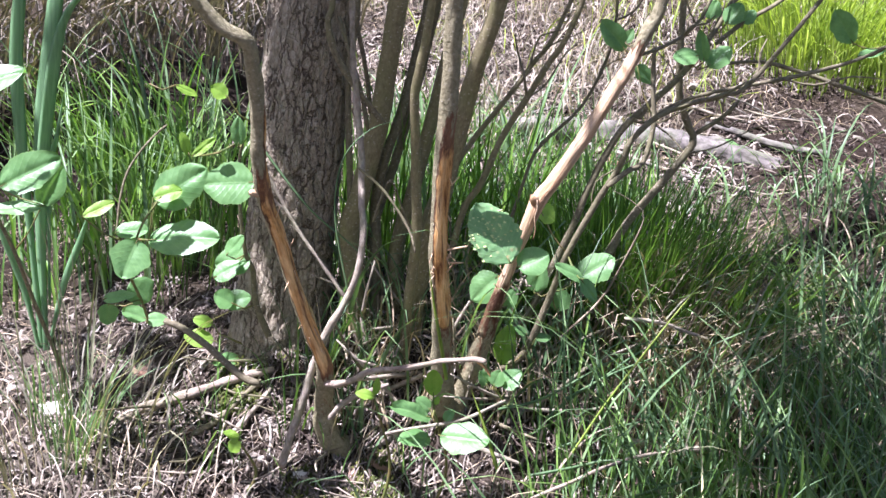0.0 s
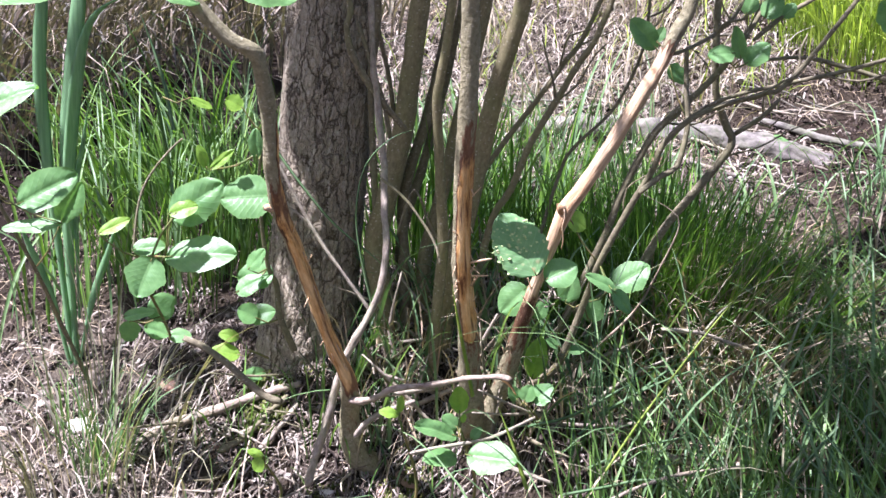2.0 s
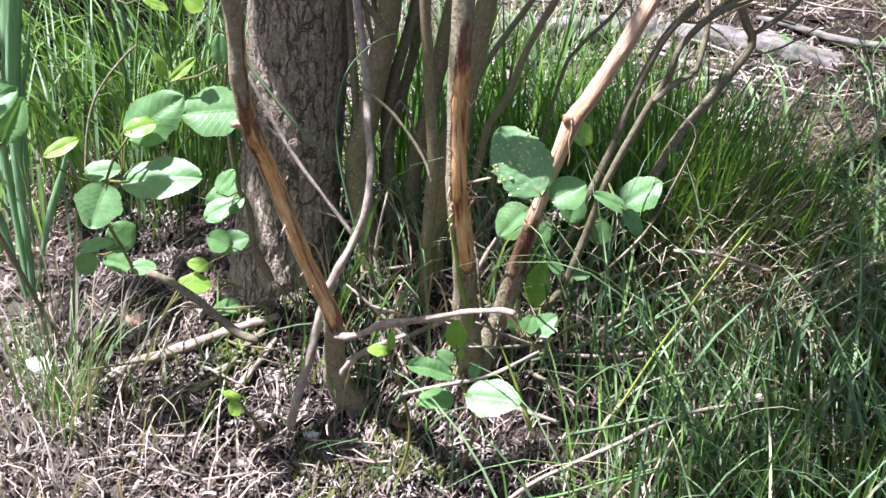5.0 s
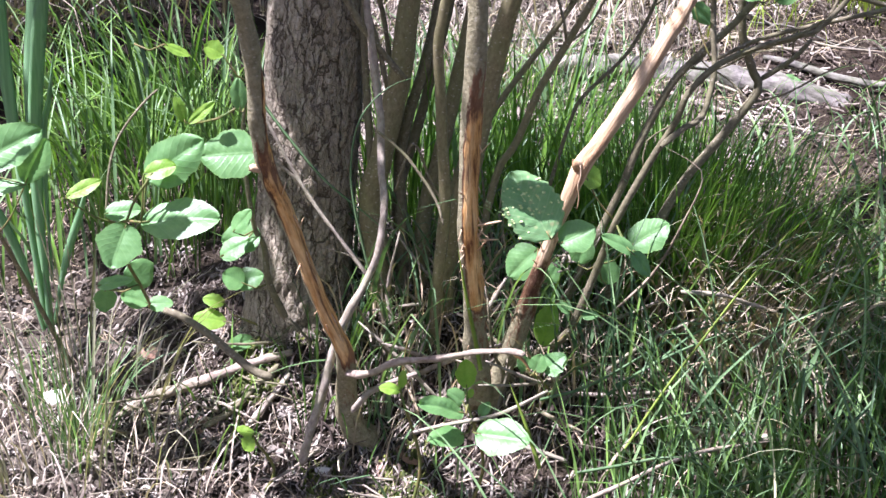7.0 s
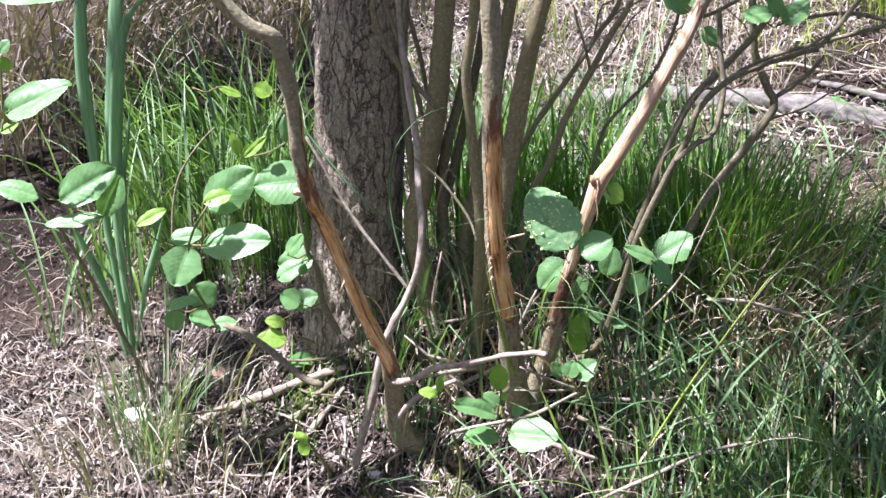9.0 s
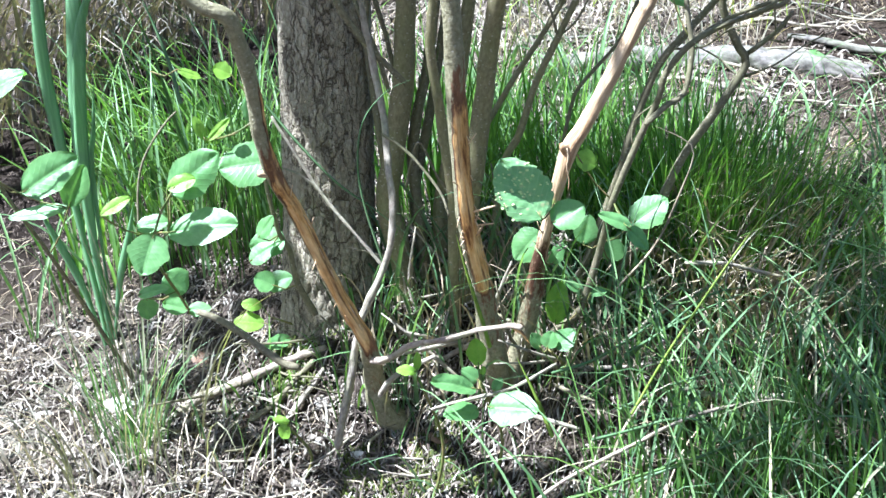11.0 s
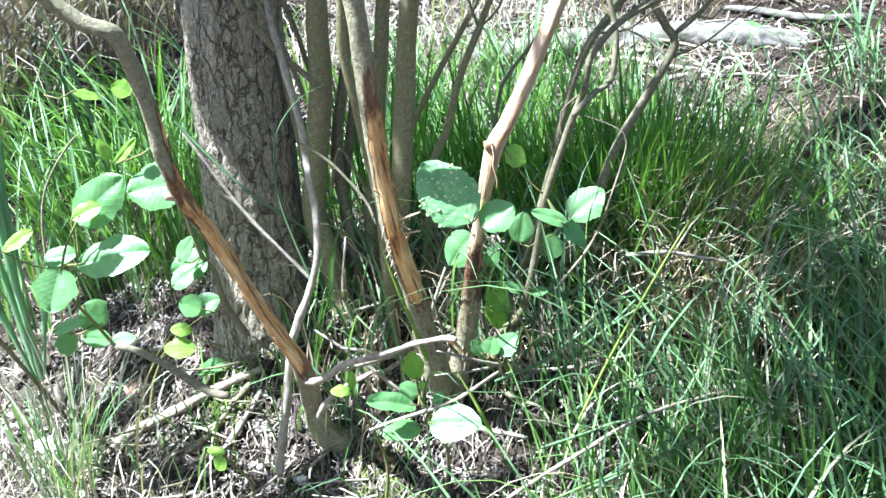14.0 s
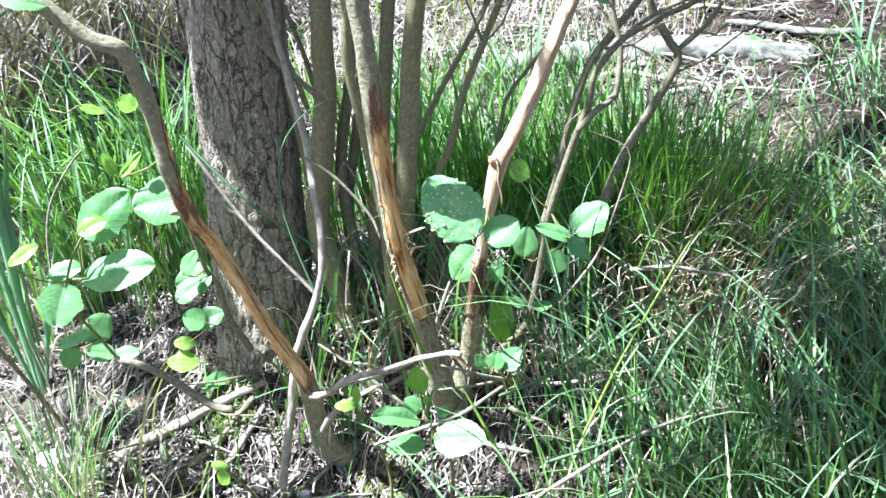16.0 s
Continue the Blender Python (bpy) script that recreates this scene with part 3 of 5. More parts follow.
def both(f, g):
    """Two gnawed strips on one stem."""
    return lambda z, v: max(f(z, v), g(z, v))


bush = tagged(new("alder_bush"), "clump of thin alder stems with gnawed bark", "shrub")
tube("gnawed_stem", grown(STEMS["A"], 0, 0, 0), PEELED, bush, 20, 0.005, 0.12, 1.0, both(gnawed([(0.0, 0.24), (0.135, 0.27), (0.150, 0.45), (0.165, 0.8), (0.25, 0.85), (0.32, 0.7), (0.36, 0.5), (0.375, 0.42), (0.41, 0.25), (0.43, 0)], 20, 0.2),
     gnawed([(0.372, 0), (0.384, 0.72), (0.41, 0.45), (0.43, 0.74), (0.45, 0.62), (0.475, 0)], 72, -0.45)))
tube("gnawed_stem", grown(STEMS["B"], 0.1, 0), PEELED, bush, 20, 0.005, 0.12, 2.0, gnawed([(0.08, 0.22), (0.12, 0.24), (0.16, 0.3), (0.215, 0.3), (0.225, 0.8), (0.40, 0.8), (0.43, 0.5), (0.465, 0.34), (0.485, 0.12), (0.6, 0)], 35, 0.25))
tube("gnawed_stem", grown(STEMS["C"], 0.1, 0), PEELED_PALE, bush, 20, 0.005, 0.12, 3.0, gnawed([(0.12, 0.22), (0.17, 0.26), (0.21, 0.34), (0.25, 0.46), (0.285, 0.62), (0.35, 0.7), (0.372, 0.9), (0.53, 0.9), (0.55, 0.2), (0.56, 0)], -10, 0.95))
for key, mat in (("S1", BARK), ("S2", BARK), ("S3", BARK), ("S4", BARK_DARK), ("S5", BARK), ("F", BARK_DARK), ("G", BARK_DARK), ("H1", BARK), ("H2", BARK), ("M3", BARK_DARK),
                 ("M5", BARK_DARK), ("T1", BARK_DARK), ("T2", BARK_DARK)):
    tube("stem", grown(STEMS[key], 0.06, 0.1), mat, bush, 12, 0.008, 0.08, len(key) + ord(key[-1]))
for key in ("F2", "M1", "M2", "M4", "M6", "M7", "T3", "T4"):
    tube("side_branch", STEMS[key], BARK_DARK, bush, 10, 0.008, 0.12, 5.0 + ord(key[-1]))
tube("broken_twig", STEMS["twig"], TWIGWOOD, bush, 12, 0.003, 0.3, 6.0)
tube("splinter", STEMS["tipdebris"], PEELED, bush, 8, 0.003, 0.25, 6.0, bare_wood)


def fine_twigs():
    """Thin bare side twigs on the upper branches."""
    rng = random.Random(21)
    for key, n in (("M1", 3), ("M2", 3), ("M3", 4), ("M4", 3), ("M5", 3), ("M6", 3), ("M7", 2), ("H1", 2), ("H2", 2), ("G", 3), ("F", 3)):
        line = spline(STEMS[key], 0.01)
        for _ in range(n):
            i = int(len(line) * rng.uniform(0.35, 0.95))
            p = Vector(line[i][:3])
            a = Vector(line[min(i + 1, len(line) - 1)][:3]) - Vector(line[max(i - 1, 0)][:3])
            d = (a.normalized() + Vector((rng.gauss(0.15, 0.7), rng.gauss(0, 0.4), rng.gauss(0.2, 0.5)))).normalized() * rng.uniform(0.04, 0.13)
            b = Vector((rng.gauss(0, 0.006), rng.gauss(0, 0.006), rng.gauss(0, 0.006)))
            r = rng.uniform(0.0010, 0.0019)
            tube("twig", [(*p, r), (*(p + d * 0.35 + b), r * 0.9), (*(p + d * 0.7 - b * 0.5), r * 0.75), (*(p + d), r * 0.45)], BARK_DARK, bush, 6, 0.012, 0.25, rng.random() * 9)


fine_twigs()


def stub(p, d, r, ln):
    """The torn stump of a side twig."""
    p, d = Vector(p), Vector(d).normalized()
    tube("twig_stub", [(*(p + d * ln * k), r * (1 - 0.35 * k)) for k in (0, 0.4, 0.75, 1)], PEELED_PALE, bush, 9, 0.002, 0.3, 9.0, bare_wood)


stub((-0.114, -0.110, 0.366), (-0.9, -0.35, 0.22), 0.0056, 0.022)
stub((0.077, -0.103, 0.283), (-1, -0.3, 0.5), 0.0032, 0.012)
stub((0.080, -0.112, 0.315), (1, -0.4, 0.35), 0.0015, 0.024)
stub((0.083, -0.11, 0.30), (1, -0.2, 0.1), 0.0012, 0.018)



def splinters(key, lo, hi, n, seed):
    """Frayed fibres along the edge of the gnawed wood."""
    rng = random.Random(seed)
    line = spline(STEMS[key], 0.004)
    for _ in range(n):
        q = line[int(len(line) * rng.uniform(lo, hi))]
        w = rng.choice((-1, 1)) * rng.uniform(0.5, 1.2)
        out = Vector((math.sin(w), -math.cos(w), 0))
        p = Vector(q[:3]) + out * q[3] * 0.95
        d = (out + Vector((0, 0, rng.choice((-1, 1)) * rng.uniform(0.5, 2.5)))).normalized() * rng.uniform(0.005, 0.016)
        r = rng.uniform(0.0004, 0.0010)
        tube("splinter", [(*p, r), (*(p + d * 0.5), r * 0.8), (*(p + d), r * 0.3)], PEELED_PALE, bush, 5, 0.006, 0.3, rng.random(), bare_wood)


tube("broken_stub", [(0.1862, -0.0870, 0.362, 0.0075), (0.1800, -0.0915, 0.370, 0.0062), (0.1762, -0.0945, 0.3755, 0.0046)], PEELED_PALE, bush, 10, 0.003, 0.35, 3.3, bare_wood)
tube("bark_strip", [(0.1800, -0.0975, 0.372, 0.0009), (0.1815, -0.0985, 0.362, 0.0010), (0.1800, -0.0970, 0.352, 0.0009), (0.1825, -0.0955, 0.338, 0.0008), (0.1818, -0.0940, 0.326, 0.0005)], PEELED_PALE, bush, 6, 0.003, 0.3, 4.1, bare_wood)
splinters("A", 0.25, 0.55, 16, 1)
splinters("B", 0.15, 0.60, 16, 2)
splinters("B", 0.34, 0.43, 10, 7)
splinters("C", 0.05, 0.45, 12, 3)

STICKS = (("stickS", "pale dead stick leaning against the trunk", DEADWOOD), ("wstick", "bleached stick lying on the soil", TWIGWOOD), ("twig_front", "thin bare twig among seedling leaves", DEADWOOD),
          ("X1", "thin grey twig crossing the trunk", BARK_DARK), ("X2", "thin pale twig leaning across the trunk", DEADWOOD), ("X3", "short thin twig against the trunk", DEADWOOD),
          ("X4", "thin brown twig between the stems", BARK_DARK), ("D1", "bent dead twig behind the stems", BARK_DARK), ("pale2", "pale broken stalk in the grass", DEADWOOD),
          ("lowstick", "short dead branch beside the gnawed stem", DEADWOOD), ("Rstick", "dry broken stick in the grass tuft", DEADWOOD), ("log2", "grey fallen branch on the far soil", LOGWOOD),
          ("stick3", "weathered stick lying on dark soil", DEADWOOD), ("stick4", "dry stalk lying under the grass", DEADWOOD), ("stick5", "long pale stalk lying in the grass", TWIGWOOD),
          ("stick6", "rotten stick on the dark soil", DEADWOOD), ("stick7", "thin dark stick on the soil", BARK_DARK))
for key, lab, mat in STICKS:
    tagged(tube("dead_stick", STEMS[key], mat, None, 10, 0.005, 0.32, ord(key[0]) + len(key)), lab, "stick")
tagged(tube("fallen_log", STEMS["log"], LOGWOOD, None, 28, 0.006, 0.26, 4.0), "pale weathered log lying on the bank", "log")


def bank_sticks():
    """Bleached sticks and thin branches strewn over the bank behind the bush."""
    rng = random.Random(58)
    for k in range(26):
        x, y = rng.uniform(0.12, 1.05), rng.uniform(0.45, 1.35)
        az, ln = rng.gauss(0.0, 0.5), rng.uniform(0.10, 0.42)
        r = rng.uniform(0.0018, 0.0052)
        rows = []
        for f in (-0.5, -0.2, 0.15, 0.5):
            px, py = x + math.cos(az) * ln * f + rng.gauss(0, 0.006), y + math.sin(az) * ln * f + rng.gauss(0, 0.006)
            rows.append((px, py, ground_z(px, py) + r + rng.uniform(0, 0.014), r * (1 - 0.5 * (f + 0.5))))
        tagged(tube("dead_stick", rows, DEADWOOD if k % 4 else LOGWOOD, None, 7, 0.02, 0.25, k), "thin bleached stick lying on the bank", "stick", "sticks on the bank")


bank_sticks()


def twig_tangle():
    """Dead twigs caught between the stems, each a thing of its own."""
    rng = random.Random(12)
    for k in range(112):
        x, y = (rng.uniform(-0.03, 0.24), rng.uniform(-0.03, 0.17)) if k < 66 else (rng.uniform(-0.24, 0.06), rng.uniform(-0.10, 0.11))
        z = ground_z(x, y)
        d = Vector((rng.gauss(0, 1), rng.gauss(0, 0.5), abs(rng.gauss(0, 0.55 if k < 66 else 0.22)))).normalized() * rng.uniform(0.05, 0.16 if k < 66 else 0.12)
        b = Vector((x, y, z + 0.004))
        m = b + d * 0.5 + Vector((rng.gauss(0, 0.01), 0, rng.gauss(0, 0.006)))
        r = rng.uniform(0.0014, 0.0035) * (1 if k < 66 else 0.65)
        t = tube("dead_twig", [(*b, r), (*m, r * 0.9), (*(b + d), r * 0.5)], rng.choice((DEADWOOD, BARK_DARK, DEADWOOD)), None, 7, 0.02, 0.2, rng.random() * 9)
        tagged(t, "thin dead twig caught between the stems" if k < 66 else "thin dead twig lying on the dark soil", "twig", "dead twigs at the stem bases")


twig_tangle()


# ---- leafy plants ----
def veined_leaf_material(name, lo, hi, spots=None, trans=0.3):
    """A leaf blade with a pale midrib and side veins, after the blade's own coordinates."""
    m = leaf_material(name, lo, hi, trans, 0.42, 90)
    nt = m.node_tree
    b = nt.nodes["Principled BSDF"]
    at = nt.nodes.new("ShaderNodeAttribute")
    at.attribute_name = "blade"
    sp = nt.nodes.new("ShaderNodeSeparateXYZ")
    nt.links.new(at.outputs["Vector"], sp.inputs[0])

    def math_node(op, a, b2):
        n = nt.nodes.new("ShaderNodeMath")
        n.operation = op
        for s, v in ((n.inputs[0], a), (n.inputs[1], b2)):
            if isinstance(v, (int, float)):
                s.default_value = v
            else:
                nt.links.new(v, s)
        return n.outputs[0]

    a = math_node("ABSOLUTE", sp.outputs[1], 0)
    ph = math_node("SUBTRACT", math_node("MULTIPLY", sp.outputs[0], 8.0), math_node("MULTIPLY", a, 2.6))
    lat = math_node("PINGPONG", ph, 0.5)
    lat = ramp(nt, lat, [(0.0, (1, 1, 1)), (0.14, (0, 0, 0))]).outputs[0]
    mid = ramp(nt, a, [(0.01, (1, 1, 1)), (0.045, (0, 0, 0))]).outputs[0]
    veins = mix(nt, 1.0, lat, mid, "ADD")
    strong = 0.28 if spots else 0.15
    old = b.inputs["Base Color"].links[0].from_socket
    c = mix(nt, mix(nt, 1.0, veins, (strong, strong, strong), "MULTIPLY"), old, (hi[0] * 2.0, hi[1] * 1.5, hi[2] * 1.8))
    edge = ramp(nt, a, [(0.92, (0, 0, 0)), (1.0, (0.35, 0.35, 0.35))]).outputs[0]
    c = mix(nt, edge, c, (hi[0] * 1.6, hi[1] * 1.2, hi[2]))
    if spots:
        v = tex(nt, 130, kind="ShaderNodeTexVoronoi")
        s = ramp(nt, v.outputs["Distance"], [(0.22, (1, 1, 1)), (0.34, (0, 0, 0))]).outputs[0]
        g = ramp(nt, tex(nt, 45, 3).outputs[0], [(0.46, (0, 0, 0)), (0.54, (1, 1, 1))]).outputs[0]
        c = mix(nt, mix(nt, 1.0, s, g, "MULTIPLY"), c, spots)
    nt.links.new(c, b.inputs["Base Color"])
    b.inputs["Specular IOR Level"].default_value = 0.5
    bump(nt, b, veins, 0.22, -0.0007)
    return m


ALDER = [veined_leaf_material("alder_blade", (0.115, 0.265, 0.080), (0.185, 0.370, 0.125)),
         veined_leaf_material("young_blade", (0.17, 0.34, 0.035), (0.26, 0.44, 0.06), None, 0.4),
         veined_leaf_material("galled_blade", (0.15, 0.32, 0.12), (0.23, 0.43, 0.175), (0.42, 0.47, 0.22))]
DEADLEAF = veined_leaf_material("dead_blade", (0.16, 0.09, 0.05), (0.34, 0.22, 0.14), None, 0.15)
ALDER.append(DEADLEAF)
PETIOLE, _nt, _b = shader("leaf_stalk", 0.5, 0.3)
_c = ramp(_nt, tex(_nt, 70, 4).outputs[0], [(0.35, (0.10, 0.16, 0.03)), (0.65, (0.22, 0.16, 0.06))])
_nt.links.new(_c.outputs[0], _b.inputs["Base Color"])


GALL = leaf_material("gall", (0.36, 0.49, 0.20), (0.50, 0.61, 0.30), 0.1, 0.8, 200)


def galls(leaf, verts, n, rng):
    """Small pale galls that stand on the blade, bumps of one shape."""
    bm = bmesh.new()
    bmesh.ops.create_icosphere(bm, subdivisions=1, radius=0.0017)
    bmesh.ops.scale(bm, vec=(1, 1, 0.7), verts=bm.verts)
    me = bpy.data.meshes.new("gall")
    bm.to_mesh(me)
    bm.free()
    me.materials.append(GALL)
    me.polygons.foreach_set("use_smooth", [True] * len(me.polygons))
    for _ in range(58):
        o = new("gall", me)
        o.parent = leaf
        k = rng.choice((rng.randrange(60, 340), rng.randrange(150, 300)))
        o.location = Vector(verts[k]) + n * 0.0001
        q = rng.uniform(0.4, 1.3)
        o.scale = (q, q * rng.uniform(0.8, 1.4), q)


def leaf_blade(base, tip, width, normal, kind, parent, seed):
    """A round, toothed, pleated alder leaf between base and tip."""
    rng = random.Random(seed)
    base, tip, n = Vector(base), Vector(tip), Vector(normal).normalized()
    d = tip - base
    ln = d.length
    d.normalize()
    n = (n - d * n.dot(d)).normalized()
    s = n.cross(d)
    rows, cols = 36, (-1, -0.86, -0.62, -0.36, -0.12, 0, 0.12, 0.36, 0.62, 0.86, 1)
    verts, faces, blade = [], [], []
    bend, cup, twist = rng.uniform(0.02, 0.22), rng.uniform(-0.12, 0.18), rng.uniform(-0.25, 0.25)
    notch = rng.uniform(0.0, 0.05)
    peak = rng.uniform(0.72, 0.86) if kind != 1 else 0.95
    for i in range(rows + 1):
        u = i / rows
        hw = math.sin(math.pi * min(1, max(0.0, u)) ** peak) ** 0.5
        for v in cols:
            h = hw
            if abs(v) == 1:
                h *= 1.0 + (0.09 if kind == 2 else 0.03) * (abs(math.sin(math.pi * (u * 8 + 0.2))) - 0.6) + 0.018 * (1 if i % 2 else -0.6) + rng.uniform(-0.02, 0.02)
            h *= 1 + (0.10 if kind == 2 else 0.16) * abs(v) * noise.noise(Vector((u * 4.5, 3.0 if v > 0 else -3.0, seed * 1.3)))
            a = abs(v)
            uu = u + 0.10 * a * hw * (0.6 - u) - (notch * (1 - a) * max(0, u - 0.9) * 10)
            pleat = (0.034 if kind == 2 else 0.015) * abs(math.sin(math.pi * (u * 8 - a * 2.6))) * min(1, a * 3) * (1.25 - a)
            z = -bend * (u - 0.35) ** 2 + cup * a * a * 0.25 + pleat - 0.03 * (1 - a) ** 4 + 0.05 * twist * v * (u - 0.3) * 4
            z += 0.03 * noise.noise(Vector((u * 3 + seed, v * 2, seed * 0.7)))
            verts.append(base + d * (uu * ln) + s * (v * h * width * 0.5) + n * (z * ln))
            blade.append((u, v, 0))
    m = len(cols)
    for i in range(rows):
        for k in range(m - 1):
            faces.append((i * m + k, i * m + k + 1, (i + 1) * m + k + 1, (i + 1) * m + k))
    ob = mesh_object("leaf", verts, faces, ALDER[kind], parent)
    if kind == 2:
        galls(ob, verts, n, rng)
    ob.data.attributes.new("blade", "FLOAT_VECTOR", "POINT").data.foreach_set("vector", [q for b in blade for q in b])
    return ob


def leafy(name, label, rows, anchors, category="plant", seed=1):
    """A plant whose leaves hang by stalks on the nearest of its anchors."""
    base = Vector(anchors[0][:3])
    top = tagged(new(name), label, category)
    top.location = base
    for i, (bx, by, bz, tx, ty, tz, w, nx, ny, nz, kind) in enumerate(rows):
        b = Vector((bx, by, bz))
        leaf_blade(b - base, Vector((tx, ty, tz)) - base, w, (nx, ny, nz), kind, top, seed * 31 + i)
        a = min((Vector(q[:3]) for q in anchors), key=lambda q: (q - b).length)
        if (a - b).length > 0.09:
            a = b - (Vector((tx, ty, tz)) - b).normalized() * 0.03 - Vector((0, 0, 0.012))
        c = (a + b) / 2 + Vector((0, 0, -0.006))
        tube("leaf_stalk", [(*(q - base), r) for q, r in ((a, 0.0011), (c, 0.0009), (b, 0.0008), (b + (Vector((tx, ty, tz)) - b) * 0.12, 0.0006))], PETIOLE, top, 6, 0.01, 0.05, i)
    return top, base


def plant_stem(parent, base, key, mat, name="stem", sides=8):
    tube(name, [(x - base.x, y - base.y, z - base.z, r) for x, y, z, r in STEMS[key]], mat, parent, sides, 0.006, 0.1, ord(key[0]))


LEAVES = {}
LEAVES["sapling"] = [(-0.233, -0.05, 0.34, -0.179, -0.05, 0.381, 0.046, -0.19, -0.95, 0.25, 0),
    (-0.127, -0.02, 0.362, -0.185, -0.02, 0.357, 0.052, -0.05, -0.84, 0.55, 0),
    (-0.234, -0.06, 0.348, -0.204, -0.06, 0.358, 0.021, -0.21, -0.77, 0.6, 1),
    (-0.239, -0.06, 0.301, -0.163, -0.08, 0.314, 0.046, -0.29, -0.6, 0.75, 0),
    (-0.247, -0.09, 0.309, -0.261, -0.11, 0.272, 0.04, 0.11, -0.89, 0.43, 0),
    (-0.275, -0.04, 0.303, -0.24, -0.04, 0.308, 0.024, -0.13, -0.61, 0.78, 0),
    (-0.263, 0.02, 0.23, -0.242, 0.02, 0.205, 0.037, 0.44, -0.82, 0.37, 0),
    (-0.293, 0, 0.213, -0.257, 0, 0.221, 0.019, -0.18, -0.47, 0.87, 0)]
LEAVES["sapling"] += [(-0.29, 0.03, 0.198, -0.291, 0.03, 0.171, 0.024, 0.24, -0.97, -0.01, 0),
    (-0.248, 0.05, 0.173, -0.277, 0.05, 0.184, 0.024, 0.25, -0.67, 0.7, 0),
    (-0.25, 0.06, 0.169, -0.223, 0.06, 0.169, 0.02, 0.02, -0.67, 0.74, 0),
    (-0.201, 0.02, 0.381, -0.21, 0.02, 0.408, 0.013, 0.41, -0.9, 0.14, 1),
    (-0.198, 0.02, 0.38, -0.171, 0.02, 0.404, 0.012, -0.31, -0.89, 0.34, 1),
    (-0.308, -0.05, 0.322, -0.275, -0.05, 0.34, 0.017, -0.35, -0.7, 0.63, 1),
    (-0.127, 0.06, 0.25, -0.17, 0.06, 0.242, 0.04, -0.13, -0.72, 0.68, 0),
    (-0.157, 0.08, 0.185, -0.125, 0.08, 0.196, 0.029, -0.21, -0.72, 0.66, 0)]
LEAVES["sapling"] += [(-0.161, 0.08, 0.183, -0.157, 0.08, 0.205, 0.008, -0.04, -1, 0.01, 1),
    (-0.146, 0, 0.399, -0.148, 0, 0.431, 0.017, 0.04, -1, 0, 0),
    (-0.156, 0.04, 0.259, -0.137, 0.04, 0.284, 0.021, -0.49, -0.78, 0.38, 0),
    (-0.171, 0.05, 0.227, -0.138, 0.05, 0.248, 0.027, -0.4, -0.67, 0.63, 0),
    (-0.146, 0.07, 0.188, -0.169, 0.07, 0.201, 0.031, 0.38, -0.64, 0.66, 0)]
LEAVES["yseed"] = [(-0.171, 0.14, 0.137, -0.197, 0.14, 0.144, 0.019, 0.21, -0.67, 0.71, 1),
    (-0.169, 0.13, 0.117, -0.208, 0.13, 0.124, 0.028, 0.14, -0.66, 0.74, 1),
    (-0.137, 0.12, 0.099, -0.169, 0.1, 0.096, 0.021, 0.27, -0.56, 0.79, 0),
    (-0.129, 0.12, 0.095, -0.117, 0.12, 0.114, 0.018, -0.38, -0.9, 0.23, 0),
    (-0.128, 0.11, 0.096, -0.122, 0.11, 0.085, 0.012, 0.49, -0.82, 0.3, 0)]
LEAVES["seed1"] = [(0.012, -0.12, 0.146, -0.01, -0.12, 0.151, 0.014, 0.21, -0.55, 0.81, 1),
    (0.012, -0.12, 0.147, 0.014, -0.12, 0.168, 0.009, -0.1, -0.99, 0.01, 1)]
LEAVES["seedR"] = [(0.073, -0.14, 0.13, 0.026, -0.16, 0.155, 0.024, 0.56, -0.4, 0.73, 0),
    (0.075, -0.14, 0.107, 0.037, -0.16, 0.114, 0.025, 0.38, -0.41, 0.83, 0),
    (0.083, -0.15, 0.113, 0.131, -0.18, 0.120, 0.039, -0.22, -0.6, 0.75, 0),
    (0.078, -0.12, 0.147, 0.075, -0.12, 0.179, 0.021, 0.02, -1, 0, 1),
    (0.078, -0.11, 0.126, 0.061, -0.11, 0.14, 0.021, 0.43, -0.74, 0.52, 0),
    (0.093, -0.12, 0.116, 0.103, -0.12, 0.131, 0.012, -0.5, -0.79, 0.34, 0),
    (0.08, -0.12, 0.136, 0.084, -0.12, 0.146, 0.007, -0.44, -0.88, 0.19, 1)]
LEAVES["seedF"] = [(-0.133, -0.05, 0.064, -0.152, -0.05, 0.071, 0.013, 0.31, -0.53, 0.79, 1),
    (-0.134, -0.06, 0.066, -0.143, -0.06, 0.05, 0.017, -0.48, -0.84, 0.26, 1)]
LEAVES["seedB"] = [(0.157, -0.05, 0.132, 0.147, -0.05, 0.15, 0.016, 0.36, -0.91, 0.2, 0),
    (0.163, -0.06, 0.135, 0.169, -0.06, 0.155, 0.02, -0.42, -0.9, 0.13, 0),
    (0.173, -0.06, 0.134, 0.195, -0.06, 0.155, 0.026, -0.49, -0.72, 0.49, 0)]
